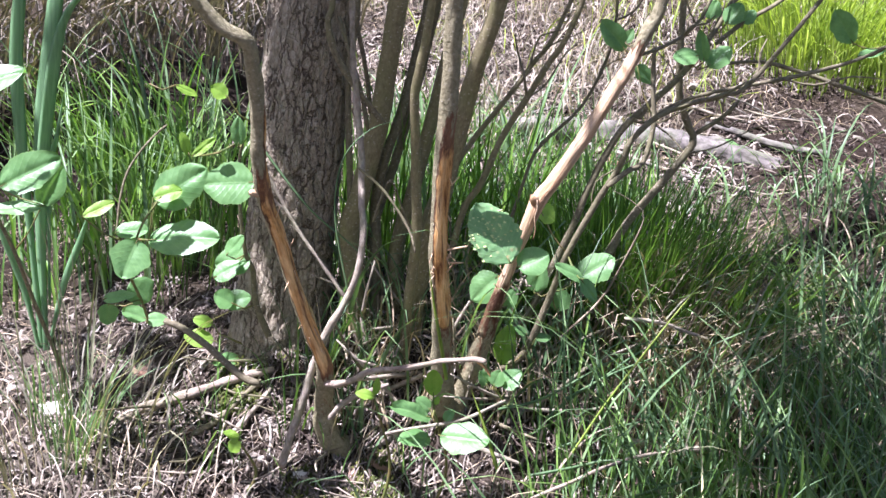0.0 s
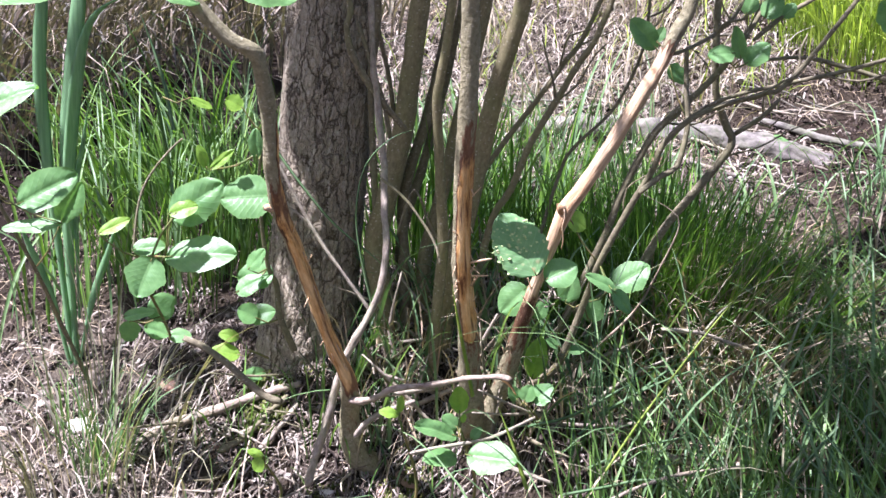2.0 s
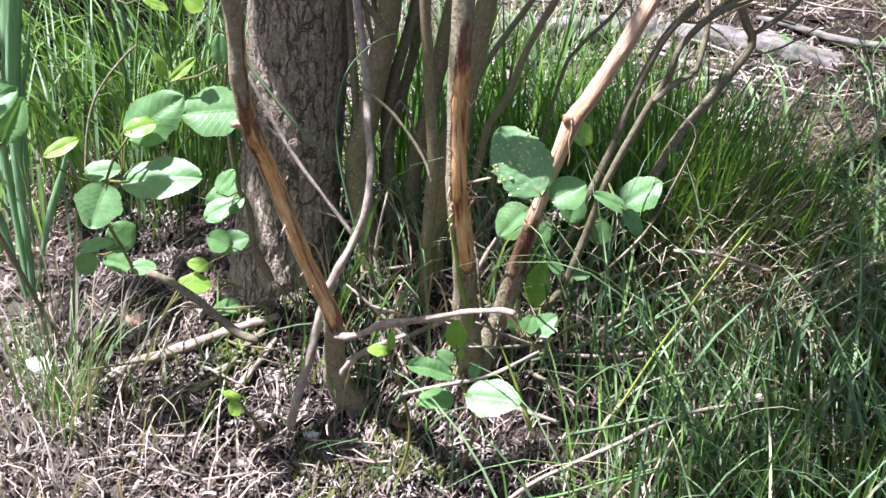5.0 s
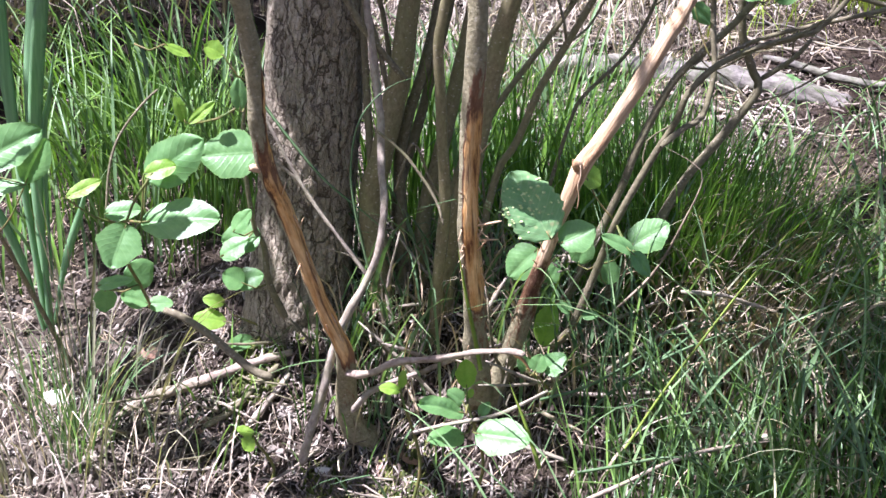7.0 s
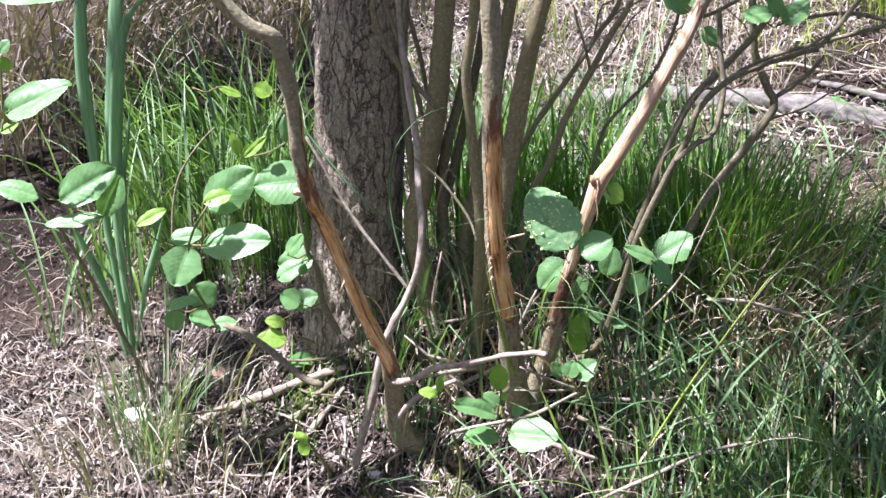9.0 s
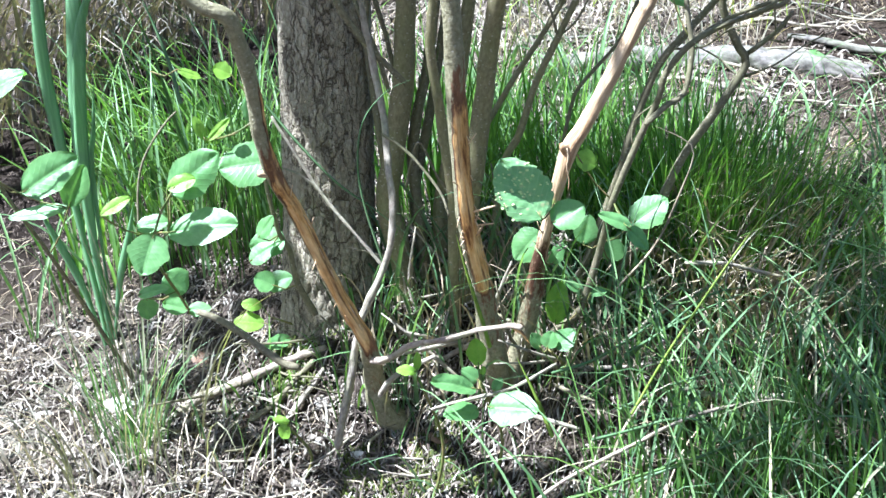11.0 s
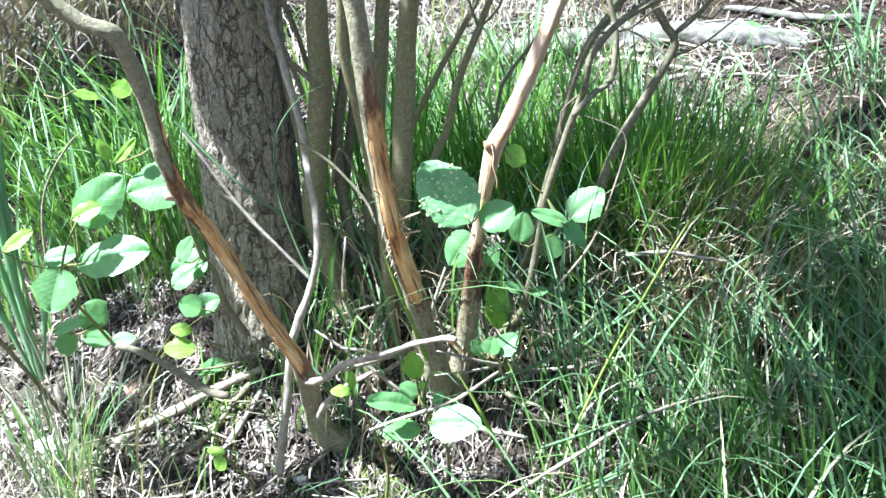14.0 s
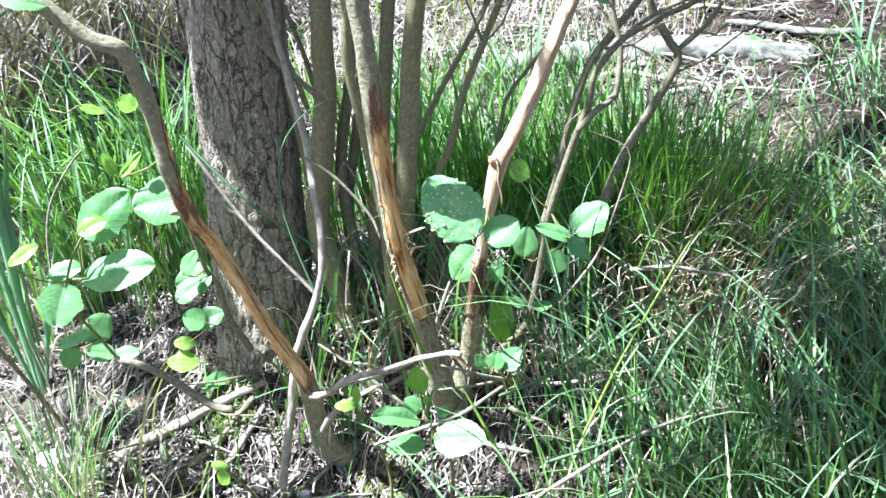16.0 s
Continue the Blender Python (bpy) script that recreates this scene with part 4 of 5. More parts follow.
LEAVES["mid"] = [(0.147, -0.135, 0.309, 0.110, -0.108, 0.369, 0.056, -0.10, -0.80, 0.56, 2),
    (0.157, -0.13, 0.303, 0.191, -0.13, 0.32, 0.033, -0.27, -0.8, 0.54, 0),
    (0.163, -0.03, 0.264, 0.133, -0.03, 0.232, 0.038, -0.39, -0.85, 0.36, 0),
    (0.176, -0.03, 0.224, 0.187, -0.03, 0.249, 0.017, -0.39, -0.9, 0.18, 0),
    (0.207, -0.02, 0.347, 0.229, -0.02, 0.332, 0.025, 0.24, -0.9, 0.36, 1),
    (0.261, -0.06, 0.27, 0.223, -0.06, 0.29, 0.02, 0.34, -0.66, 0.67, 0),
    (0.253, -0.07, 0.273, 0.276, -0.07, 0.247, 0.021, 0.4, -0.85, 0.35, 0),
    (0.275, -0, 0.257, 0.317, 0, 0.284, 0.039, -0.33, -0.79, 0.52, 0)]
LEAVES["mid"] += [(0.18, -0.02, 0.146, 0.187, -0.02, 0.198, 0.027, -0.25, -0.97, 0.03, 1),
    (0.224, -0.01, 0.178, 0.244, -0.01, 0.18, 0.014, -0.1, -0.55, 0.83, 0),
    (0.212, -0.01, 0.184, 0.195, -0.01, 0.192, 0.014, 0.34, -0.63, 0.7, 0),
    (0.252, 0, 0.211, 0.254, 0, 0.242, 0.028, -0.27, -0.96, 0.02, 0),
    (0.218, 0, 0.235, 0.225, 0, 0.27, 0.028, -0.3, -0.95, 0.06, 0)]
LEAVES["topR"] = [(0.297, 0, 0.537, 0.264, 0, 0.569, 0.028, 0.07, -0.99, 0.08, 0),
    (0.296, 0, 0.545, 0.303, 0, 0.562, 0.013, -0.44, -0.88, 0.16, 0),
    (0.398, 0, 0.53, 0.387, 0, 0.567, 0.017, -0.31, -0.95, -0.09, 0),
    (0.39, 0, 0.537, 0.358, 0, 0.533, 0.025, -0.08, -0.77, 0.64, 0),
    (0.408, 0.01, 0.524, 0.435, 0.01, 0.55, 0.026, -0.4, -0.82, 0.42, 0),
    (0.41, 0.03, 0.579, 0.417, 0.03, 0.603, 0.021, -0.48, -0.87, 0.14, 0),
    (0.433, 0.03, 0.576, 0.451, 0.03, 0.602, 0.026, -0.46, -0.83, 0.32, 0),
    (0.601, 0.02, 0.565, 0.568, 0.02, 0.603, 0.032, -0.19, -0.97, -0.16, 0)]
LEAVES["topR"] += [(0.611, 0.02, 0.549, 0.648, 0.02, 0.562, 0.017, -0.27, -0.59, 0.76, 0),
    (0.314, -0, 0.52, 0.336, 0, 0.5, 0.019, 0.08, -0.99, 0.09, 0),
    (0.455, 0.03, 0.578, 0.469, 0.03, 0.595, 0.018, -0.43, -0.82, 0.37, 0)]
LEAVES["left"] = [(-0.441, -0.02, 0.44, -0.369, -0.02, 0.472, 0.043, -0.28, -0.72, 0.63, 0),
    (-0.406, 0.02, 0.335, -0.341, 0.02, 0.373, 0.045, -0.24, -0.88, 0.4, 0),
    (-0.354, 0, 0.32, -0.419, 0, 0.314, 0.025, -0.08, -0.41, 0.91, 0),
    (-0.367, 0.05, 0.308, -0.343, 0.05, 0.356, 0.029, 0, -1, -0, 0),
    (-0.429, 0.03, 0.338, -0.479, 0.03, 0.354, 0.031, 0.24, -0.6, 0.77, 0),
    (-0.455, 0, 0.417, -0.434, 0, 0.426, 0.016, -0.29, -0.72, 0.64, 1),
    (-0.445, 0, 0.497, -0.437, 0, 0.482, 0.013, 0.49, -0.83, 0.26, 1),
    (-0.446, 0, 0.502, -0.434, 0, 0.514, 0.014, -0.23, -0.94, 0.26, 0)]
LEAVES["topA"] = [(-0.165, -0.16, 0.592, -0.103, -0.16, 0.579, 0.038, 0.12, -0.82, 0.56, 0),
    (-0.228, -0.17, 0.58, -0.19, -0.17, 0.571, 0.021, 0.17, -0.68, 0.71, 0),
    (-0.41, -0.1, 0.564, -0.325, -0.1, 0.568, 0.033, -0.03, -0.68, 0.73, 0),
    (-0.16, -0.02, 0.456, -0.178, -0.02, 0.466, 0.021, 0.3, -0.8, 0.52, 1),
    (-0.215, -0.02, 0.465, -0.191, -0.02, 0.455, 0.012, 0.3, -0.67, 0.68, 1)]

top, at = leafy("alder_sapling", "low alder sucker with round glossy green leaves", LEAVES["sapling"], STEMS["curvestick"][::-1] + STEMS["Lstem"] + STEMS["Rstem"], "sapling", 1)
plant_stem(top, at, "curvestick", BARK_DARK)
plant_stem(top, at, "Lstem", PETIOLE)
plant_stem(top, at, "Ystalk", PETIOLE)
plant_stem(top, at, "Btwig", BARK_DARK, "twig")
plant_stem(top, at, "Rstem", BARK_DARK)


def ground_stem(x, y, to, lean=0.02):
    """Rows of a small stalk from the soil up to a point."""
    g = ground_z(x, y) - 0.01
    x2, y2, z2 = to
    return [(x, y, g, 0.002), ((x + x2) / 2 + lean, (y + y2) / 2, (g + z2) / 2, 0.0018), (x2, y2, z2, 0.0013)]


def seedling(key, label, x, y, to, seed):
    rows = ground_stem(x, y, to)
    t, b = leafy("seedling", label, LEAVES[key], spline(rows, 0.02), "seedling", seed)
    tube("stem", [(p[0] - b.x, p[1] - b.y, p[2] - b.z, p[3]) for p in rows], PETIOLE, t, 8, 0.008, 0.1, seed)
    return t


seedling("yseed", "small seedling with yellow-green leaves by the trunk", -0.115, 0.12, (-0.155, 0.125, 0.125), 2)
seedling("seed1", "tiny seedling with two young leaves", 0.02, -0.10, (0.013, -0.12, 0.14), 3)
seedling("seedR", "seedling with broad sunlit leaves in front of the stems", 0.085, -0.10, (0.078, -0.13, 0.135), 4)
seedling("seedF", "tiny seedling on the dark soil", -0.13, -0.03, (-0.135, -0.05, 0.06), 5)
seedling("seedB", "small pale leaved seedling between grass blades", 0.17, -0.02, (0.165, -0.05, 0.13), 6)
leafy("alder_shoot", "alder leaves with pale galls on a thin shoot", LEAVES["mid"], STEMS["C"][:5] + STEMS["F"][:5], "shoot", 7)
leafy("alder_shoot", "green alder leaves hanging on the upper branches", LEAVES["topR"], STEMS["M6"] + STEMS["M4"] + STEMS["M1"] + STEMS["M3"], "shoot", 8)
leafy("alder_shoot", "round alder leaves beside the iris", LEAVES["left"], [(-0.40, 0.12, 0.18), (-0.40, 0.06, 0.25), (-0.43, 0.02, 0.35), (-0.45, 0.0, 0.43)], "shoot", 9)
leafy("alder_shoot", "alder leaves on the bent stem", LEAVES["topA"], STEMS["A"][-3:], "shoot", 10)
tube("stem", [(-0.36, 0.2, 0.02, 0.003), (-0.39, 0.13, 0.16, 0.0028), (-0.40, 0.06, 0.25, 0.0024), (-0.43, 0.02, 0.35, 0.002), (-0.45, 0.0, 0.45, 0.0016)], BARK_DARK, bush, 8, 0.008, 0.1, 3)


def fallen_leaf(x, y, ln, az, kind, label, lift=0.006):
    """A single leaf lying curled on the ground."""
    t = tagged(new("fallen_leaf"), label, "leaf")
    t.location = (x, y, ground_z(x, y) + lift)
    d = Vector((math.cos(az), math.sin(az), 0.25)) * ln
    leaf_blade((0, 0, 0), d, ln * 0.75, (0.1, -0.45, 0.9), kind, t, int(az * 100))
    tube("leaf_stalk", [(0, 0, 0, 0.0008), (*(-d * 0.2), 0.0007)], PETIOLE, t, 6, 0.01, 0.1, 1)


fallen_leaf(0.80, 0.687, 0.05, 1.2, 0, "single green leaf lying on the far soil", 0.02)
for fx, fy, fl, fa in ((0.415, -0.077, 0.045, 0.3), (0.147, -0.01, 0.035, 2.0), (-0.336, 0.175, 0.03, 0.6), (-0.001, -0.037, 0.04, 0.2), (0.561, 0.701, 0.05, 1.0), (0.808, 0.714, 0.05, 2.2), (0.052, -0.04, 0.035, 2.6), (-0.023, -0.057, 0.04, 1.0), (-0.21, 0.051, 0.03, 0.2), (-0.267, 0.175, 0.035, 1.4)):
    fallen_leaf(fx, fy, fl, fa, 3, "curled brown dead leaf on the ground")


def bark_flake(x, y, size, label):
    """A pale flat flake of rotten bark with ragged edges, lying on the soil."""
    n, verts = 14, []
    for top in (1, 0):
        for k in range(n):
            a = 2 * math.pi * k / n
            r = size * (0.62 + 0.45 * noise.noise(Vector((math.cos(a) * 1.6, math.sin(a) * 1.6, 4.2))))
            px, py = x + math.cos(a) * r, y + math.sin(a) * r * 0.6
            verts.append((px, py, ground_z(x, y) + 0.010 + 0.35 * (py - y) + (0.0035 if top else 0) + 0.003 * noise.noise(Vector((px * 60, py * 60, 1)))))
    verts += [(x, y, ground_z(x, y) + 0.016), (x, y, ground_z(x, y) + 0.010)]
    faces = [(k, (k + 1) % n, 2 * n) for k in range(n)] + [(n + (k + 1) % n, n + k, 2 * n + 1) for k in range(n)]
    faces += [(k, n + k, n + (k + 1) % n, (k + 1) % n) for k in range(n)]
    tagged(mesh_object("bark_flake", verts, faces, FLAKE, None, False), label, "bark flake")


FLAKE = bark_material("flake", (0.42, 0.38, 0.31), (0.72, 0.68, 0.60), 90, False, 0.6)
bark_flake(-0.373, 0.150, 0.034, "pale flake of dry bark on the open soil")
bark_flake(-0.06, -0.03, 0.014, "small pale flake of bark by the stem")


def debris():
    """A dried, shrivelled catkin hanging on the gnawed stem."""
    rng = random.Random(4)
    t = tagged(new("dried_catkin"), "shrivelled brown catkin caught on the stem", "catkin")
    t.location = (0.174, -0.088, 0.272)
    for _ in range(22):
        a = Vector((rng.gauss(0, 0.0035), rng.gauss(0, 0.003), rng.gauss(0, 0.010)))
        d = Vector((rng.gauss(0, 1), rng.gauss(0, 0.6), rng.gauss(0, 0.7))).normalized() * rng.uniform(0.004, 0.010)
        tube("scale", [(*a, 0.0008), (*(a + d * 0.5), 0.0014), (*(a + d), 0.0004)], DEADWOOD, t, 6, 0.004, 0.3, rng.random())


debris()


def fallen_leaf(base, tip, width, normal, seed, label):
    """A single dead leaf lying where it fell."""
    ob = leaf_blade(base, tip, width, normal, 3, None, seed)
    ob.name = "dead_leaf"
    tagged(ob, label, "leaf")


fallen_leaf((0.424, -0.080, 0.046), (0.396, -0.092, 0.074), 0.026, (-0.2, -0.8, 0.5), 77, "curled brown dead leaf caught in the grass")


# ---- iris ----
def iris_leaf(pts, width, parent, face=0.0):
    """A sword-shaped leaf with a raised mid rib, tapering to its tip."""
    line = spline([(*p, 0) for p in pts], 0.01)
    verts, faces = [], []
    n = len(line)
    for i, q in enumerate(line):
        t = i / (n - 1)
        w = width * (0.40 + 0.42 * max(0.0, min(1.0, (t - 0.22) / 0.3))) * (1 - max(0, t - 0.72) / 0.28 * 0.9) * 0.5
        s = Vector((math.cos(face), math.sin(face), 0))
        f = Vector((s.y, -s.x, 0))
        p = Vector(q[:3])
        for v, dd in ((-1, 0), (-0.55, 0.0012), (0, 0.0026), (0.55, 0.0012), (1, 0)):
            verts.append(p + s * (v * w) + f * dd)
        for v, dd in ((0.55, -0.0012), (0, -0.0026), (-0.55, -0.0012)):
            verts.append(p + s * (v * w) + f * dd)
    for i in range(n - 1):
        for k in range(8):
            faces.append((i * 8 + k, i * 8 + (k + 1) % 8, (i + 1) * 8 + (k + 1) % 8, (i + 1) * 8 + k))
    return mesh_object("leaf", verts, faces, IRIS, parent)


iris = tagged(new("iris"), "yellow flag iris with upright sword-shaped leaves", "iris")
iris.location = (-0.41, 0.31, 0.05)


def iris_rows(rows, width, face):
    iris_leaf([(x + 0.41, y - 0.31, z - 0.05) for x, y, z in rows], width, iris, face)


iris_rows([(-0.414, 0.31, 0.03), (-0.429, 0.31, 0.214), (-0.438, 0.305, 0.344), (-0.441, 0.30, 0.454), (-0.431, 0.30, 0.568), (-0.41, 0.29, 0.70)], 0.021, 0.2)
iris_rows([(-0.411, 0.315, 0.03), (-0.418, 0.318, 0.214), (-0.415, 0.32, 0.345), (-0.405, 0.32, 0.442), (-0.39, 0.32, 0.558), (-0.37, 0.32, 0.72)], 0.026, -0.15)
iris_rows([(-0.409, 0.305, 0.03), (-0.411, 0.30, 0.246), (-0.401, 0.295, 0.383), (-0.380, 0.29, 0.50), (-0.345, 0.285, 0.545), (-0.29, 0.28, 0.555)], 0.022, 0.4)
iris_rows([(-0.417, 0.305, 0.03), (-0.438, 0.30, 0.134), (-0.462, 0.29, 0.212), (-0.475, 0.285, 0.25)], 0.015, 0.1)
iris_rows([(-0.407, 0.305, 0.03), (-0.383, 0.30, 0.135), (-0.36, 0.29, 0.201), (-0.345, 0.28, 0.25)], 0.014, -0.2)
iris_rows([(-0.405, 0.315, 0.1), (-0.403, 0.312, 0.285), (-0.392, 0.31, 0.347), (-0.380, 0.30, 0.41)], 0.010, 0.0)


# ---- grass ----
def blades(name, spots, mat, label, width=0.0035, seg=6, category="grass"):
    """Many folded, arching blades in one mesh. spots: rows of (x, y, length, lean direction, lean)."""
    verts, faces = [], []
    rng = random.Random(label)
    for x, y, ln, az, lean in spots:
        z = ground_z(x, y) - 0.004
        w = width * rng.uniform(0.5, 1.3) * (0.6 + 0.4 * min(1, ln / 0.25))
        d = Vector((math.cos(az), math.sin(az), 0))
        s = Vector((-d.y, d.x, 0))
        tw = rng.uniform(-0.9, 0.9)
        s = (s * math.cos(tw) + d * math.sin(tw)).normalized()
        p = Vector((x, y, z))
        ang = rng.uniform(0.02, 0.3)
        kink = rng.randrange(2, seg) if rng.random() < 0.12 else 99
        side = rng.gauss(0, 0.12)
        base = len(verts)
        for k in range(seg + 1):
            t = k / seg
            ww = w * (1 - t ** 2.2) * (0.65 + 0.7 * min(1, t * 3)) * 0.5 + 0.00015
            dirv = d * math.sin(ang) + Vector((0, 0, math.cos(ang))) + s * side * t
            fold = dirv.cross(s) * ww * 0.55
            verts += [p - s * ww + fold, p, p + s * ww + fold]
            p = p + dirv * (ln / seg)
            g = ground_z(p.x, p.y) + 0.003 if ang > 1.2 else -9
            if p.z < g:
                p.z = g
            ang += lean / seg * (0.4 + t * 1.3) + (1.1 if k == kink else 0)
        for k in range(seg):
            a = base + k * 3
            faces += [(a, a + 1, a + 4, a + 3), (a + 1, a + 2, a + 5, a + 4)]
    return tagged(mesh_object(name, verts, faces, mat), label, category, kind="stuff")


def scatter(seed, n, area, length, lean, keep=lambda x, y: 1.0, az=None, spread=0.8):
    rng = random.Random(seed)
    out = []
    while len(out) < n:
        x, y = rng.uniform(area[0], area[1]), rng.uniform(area[2], area[3])
        if rng.random() < keep(x, y):
            out.append((x, y, length[0] + (length[1] - length[0]) * rng.random() ** 1.5, rng.uniform(0, 6.283) if az is None else az + rng.gauss(0, spread), rng.uniform(*lean)))
    return out


def tuft(seed, n, cx, cy, r, length, lean, az=None, spread=0.7):
    rng = random.Random(seed)
    out = []
    for _ in range(n):
        a, q = rng.uniform(0, 6.283), r * rng.random() ** 0.6
        out.append((cx + math.cos(a) * q, cy + math.sin(a) * q, rng.uniform(*length), (a if az is None else az) + rng.gauss(0, spread), rng.uniform(*lean) * (0.4 + q / r)))
    return out


def patchy(x, y, f=6.0, off=0.0):
    return max(0.0, min(1.0, 0.5 + 1.6 * noise.noise(Vector((x * f, y * f, 3.3 + off)))))


GRASS_FINE = leaf_material("fine_grass", (0.06, 0.155, 0.028), (0.18, 0.30, 0.075), 0.25, 0.4, 30)
GRASS_BLUE = leaf_material("broad_grass", (0.080, 0.165, 0.062), (0.19, 0.295, 0.14), 0.25, 0.38, 30)
GRASS_TUFT = leaf_material("tuft_grass", (0.075, 0.19, 0.022), (0.20, 0.34, 0.07), 0.38, 0.42, 30)
GRASS_PALE = leaf_material("pale_grass", (0.12, 0.23, 0.085), (0.25, 0.38, 0.17), 0.3, 0.38, 30)
PALE_STALK = leaf_material("pale_stalk", (0.24, 0.25, 0.13), (0.45, 0.43, 0.28), 0.2, 0.5, 40)
HAY = leaf_material("hay", (0.085, 0.074, 0.055), (0.36, 0.32, 0.245), 0.1, 0.55, 40)
GRASS_LIME = leaf_material("lime_grass", (0.19, 0.29, 0.035), (0.36, 0.46, 0.09), 0.35, 0.45, 30)

# the fine tuft beside the stems, with its thatch of dead blades
blades("grass_tuft", tuft(3, 560, 0.40, 0.20, 0.13, (0.15, 0.30), (0.1, 0.9)) + tuft(4, 380, 0.52, 0.17, 0.12, (0.12, 0.26), (0.3, 1.4)) + tuft(31, 200, 0.28, 0.18, 0.09, (0.12, 0.24), (0.1, 0.9)),
       GRASS_TUFT, "dense tuft of fine green grass beside the stems", 0.0028)
blades("dry_grass", tuft(5, 620, 0.47, 0.13, 0.17, (0.10, 0.24), (1.2, 2.6), -1.3, 0.9) + scatter(51, 220, (0.15, 0.95, -0.35, 0.25), (0.06, 0.2), (1.2, 2.8)), GRASS_DRY, "thatch of dead grass under the green tuft", 0.0030)
# broad blades over the near bank
near = lambda x, y: min(1, max(0.0, (x - 0.10 - 0.25 * max(0, y)) * 3)) * (0.25 + 0.75 * patchy(x, y))
blades("grass", scatter(6, 720, (0.08, 0.95, -0.42, 0.12), (0.12, 0.34), (0.9, 2.9), near, 2.6, 2.2), GRASS_BLUE, "broad blue-green grass leaning over the bank", 0.0027)
blades("grass", scatter(7, 500, (0.08, 0.95, -0.42, 0.16), (0.06, 0.24), (0.4, 2.2), near), GRASS_FINE, "fine green grass on the near bank", 0.0024)
blades("grass", scatter(8, 270, (0.50, 1.15, 0.0, 0.55), (0.06, 0.20), (1.1, 2.8), lambda x, y: patchy(x, y, 5, 2.0) ** 1.5), GRASS_BLUE, "scattered grass on the dark far soil", 0.0038)
blades("grass", scatter(93, 120, (0.46, 1.15, 0.10, 0.52), (0.12, 0.28), (1.2, 2.6), lambda x, y: 0.25 + 0.75 * patchy(x, y, 5, 6.0), 2.4, 1.6), GRASS_PALE, "pale broad blades lying over the far soil", 0.0040, 8)
blades("dry_grass", scatter(9, 800, (0.08, 1.0, -0.42, 0.3), (0.05, 0.20), (1.3, 2.8), near), GRASS_DRY, "dead blades lying among the grass", 0.0030)
blades("grass", scatter(91, 240, (0.10, 0.95, -0.42, 0.05), (0.24, 0.42), (0.9, 2.3), near, 2.8, 1.6), GRASS_PALE, "long pale grass blades arching over each other", 0.0028, 10)
blades("dry_grass", scatter(92, 120, (0.10, 0.95, -0.40, 0.10), (0.16, 0.34), (1.2, 2.6), near), PALE_STALK, "long dead blades arching among the green", 0.0028, 10)
# upright grass by the bottom edge
blades("grass", tuft(10, 110, 0.46, -0.22, 0.12, (0.12, 0.26), (0.1, 0.9)) + tuft(11, 90, 0.27, -0.20, 0.10, (0.10, 0.22), (0.2, 1.0)) + tuft(12, 60, 0.62, -0.10, 0.10, (0.10, 0.22), (0.2, 1.1)),
       GRASS_FINE, "upright bright grass in the foreground", 0.0030)
# between and behind the stems
blades("grass", scatter(131, 100, (-0.03, 0.26, -0.03, 0.16), (0.10, 0.24), (0.7, 2.4)), GRASS_BLUE, "arching grass round the stem bases", 0.0042)
blades("dry_grass", scatter(132, 260, (-0.04, 0.27, -0.04, 0.20), (0.05, 0.17), (0.3, 2.6)), GRASS_DRY, "dead blades round the stem bases", 0.0024)
blades("grass", scatter(13, 110, (-0.06, 0.28, -0.12, 0.22), (0.06, 0.18), (0.6, 2.2), lambda x, y: patchy(x, y, 9)), GRASS_BLUE, "loose grass between the stems", 0.0036)
blades("grass", scatter(14, 380, (0.12, 0.62, 0.30, 0.85), (0.08, 0.22), (0.4, 1.8), lambda x, y: patchy(x, y, 5, 1.0)), GRASS_BLUE, "grass behind the stems", 0.0036)
blades("grass", tuft(95, 150, 0.08, 0.31, 0.12, (0.16, 0.34), (0.1, 0.9)) + tuft(96, 150, 0.26, 0.36, 0.13, (0.14, 0.30), (0.1, 1.0)), GRASS_TUFT, "upright green grass close behind the stems", 0.0036)
blades("grass", scatter(97, 70, (0.04, 0.45, 0.24, 0.70), (0.18, 0.34), (0.5, 2.0), lambda x, y: 1.0, 2.4, 1.8), GRASS_PALE, "pale broad blades crossing behind the stems", 0.0050, 9)
# left, behind the leaves
blades("grass", scatter(15, 250, (-0.52, -0.10, 0.38, 0.95), (0.14, 0.34), (0.5, 2.1), lambda x, y: patchy(x, y, 4, 5.0), 2.9, 1.1), GRASS_TUFT, "tall green grass behind the round leaves", 0.0046)
blades("grass", scatter(94, 130, (-0.55, -0.08, 0.36, 1.0), (0.20, 0.42), (0.7, 2.2), lambda x, y: 0.2 + 0.8 * patchy(x, y, 4, 8.0), 2.9, 1.4), GRASS_PALE, "long pale blades leaning behind the round leaves", 0.0044, 9)
blades("grass", tuft(16, 90, -0.20, 0.42, 0.10, (0.14, 0.32), (0.1, 0.9)) + tuft(17, 90, -0.30, 0.52, 0.12, (0.14, 0.32), (0.3, 1.5)), GRASS_FINE, "tuft of green grass against the trunk", 0.0034)
blades("grass", tuft(18, 60, -0.33, 0.055, 0.035, (0.06, 0.17), (0.2, 1.3)) + tuft(19, 12, -0.38, 0.14, 0.06, (0.08, 0.18), (0.2, 1.4)) + tuft(20, 12, -0.21, 0.02, 0.05, (0.06, 0.12), (0.3, 1.5)),
       GRASS_PALE, "thin pale grass on the open soil", 0.0022)
blades("dry_grass", tuft(211, 9, -0.345, 0.155, 0.02, (0.16, 0.30), (0.05, 0.35)), PALE_STALK, "straight bleached stalks in the thin grass", 0.0026)
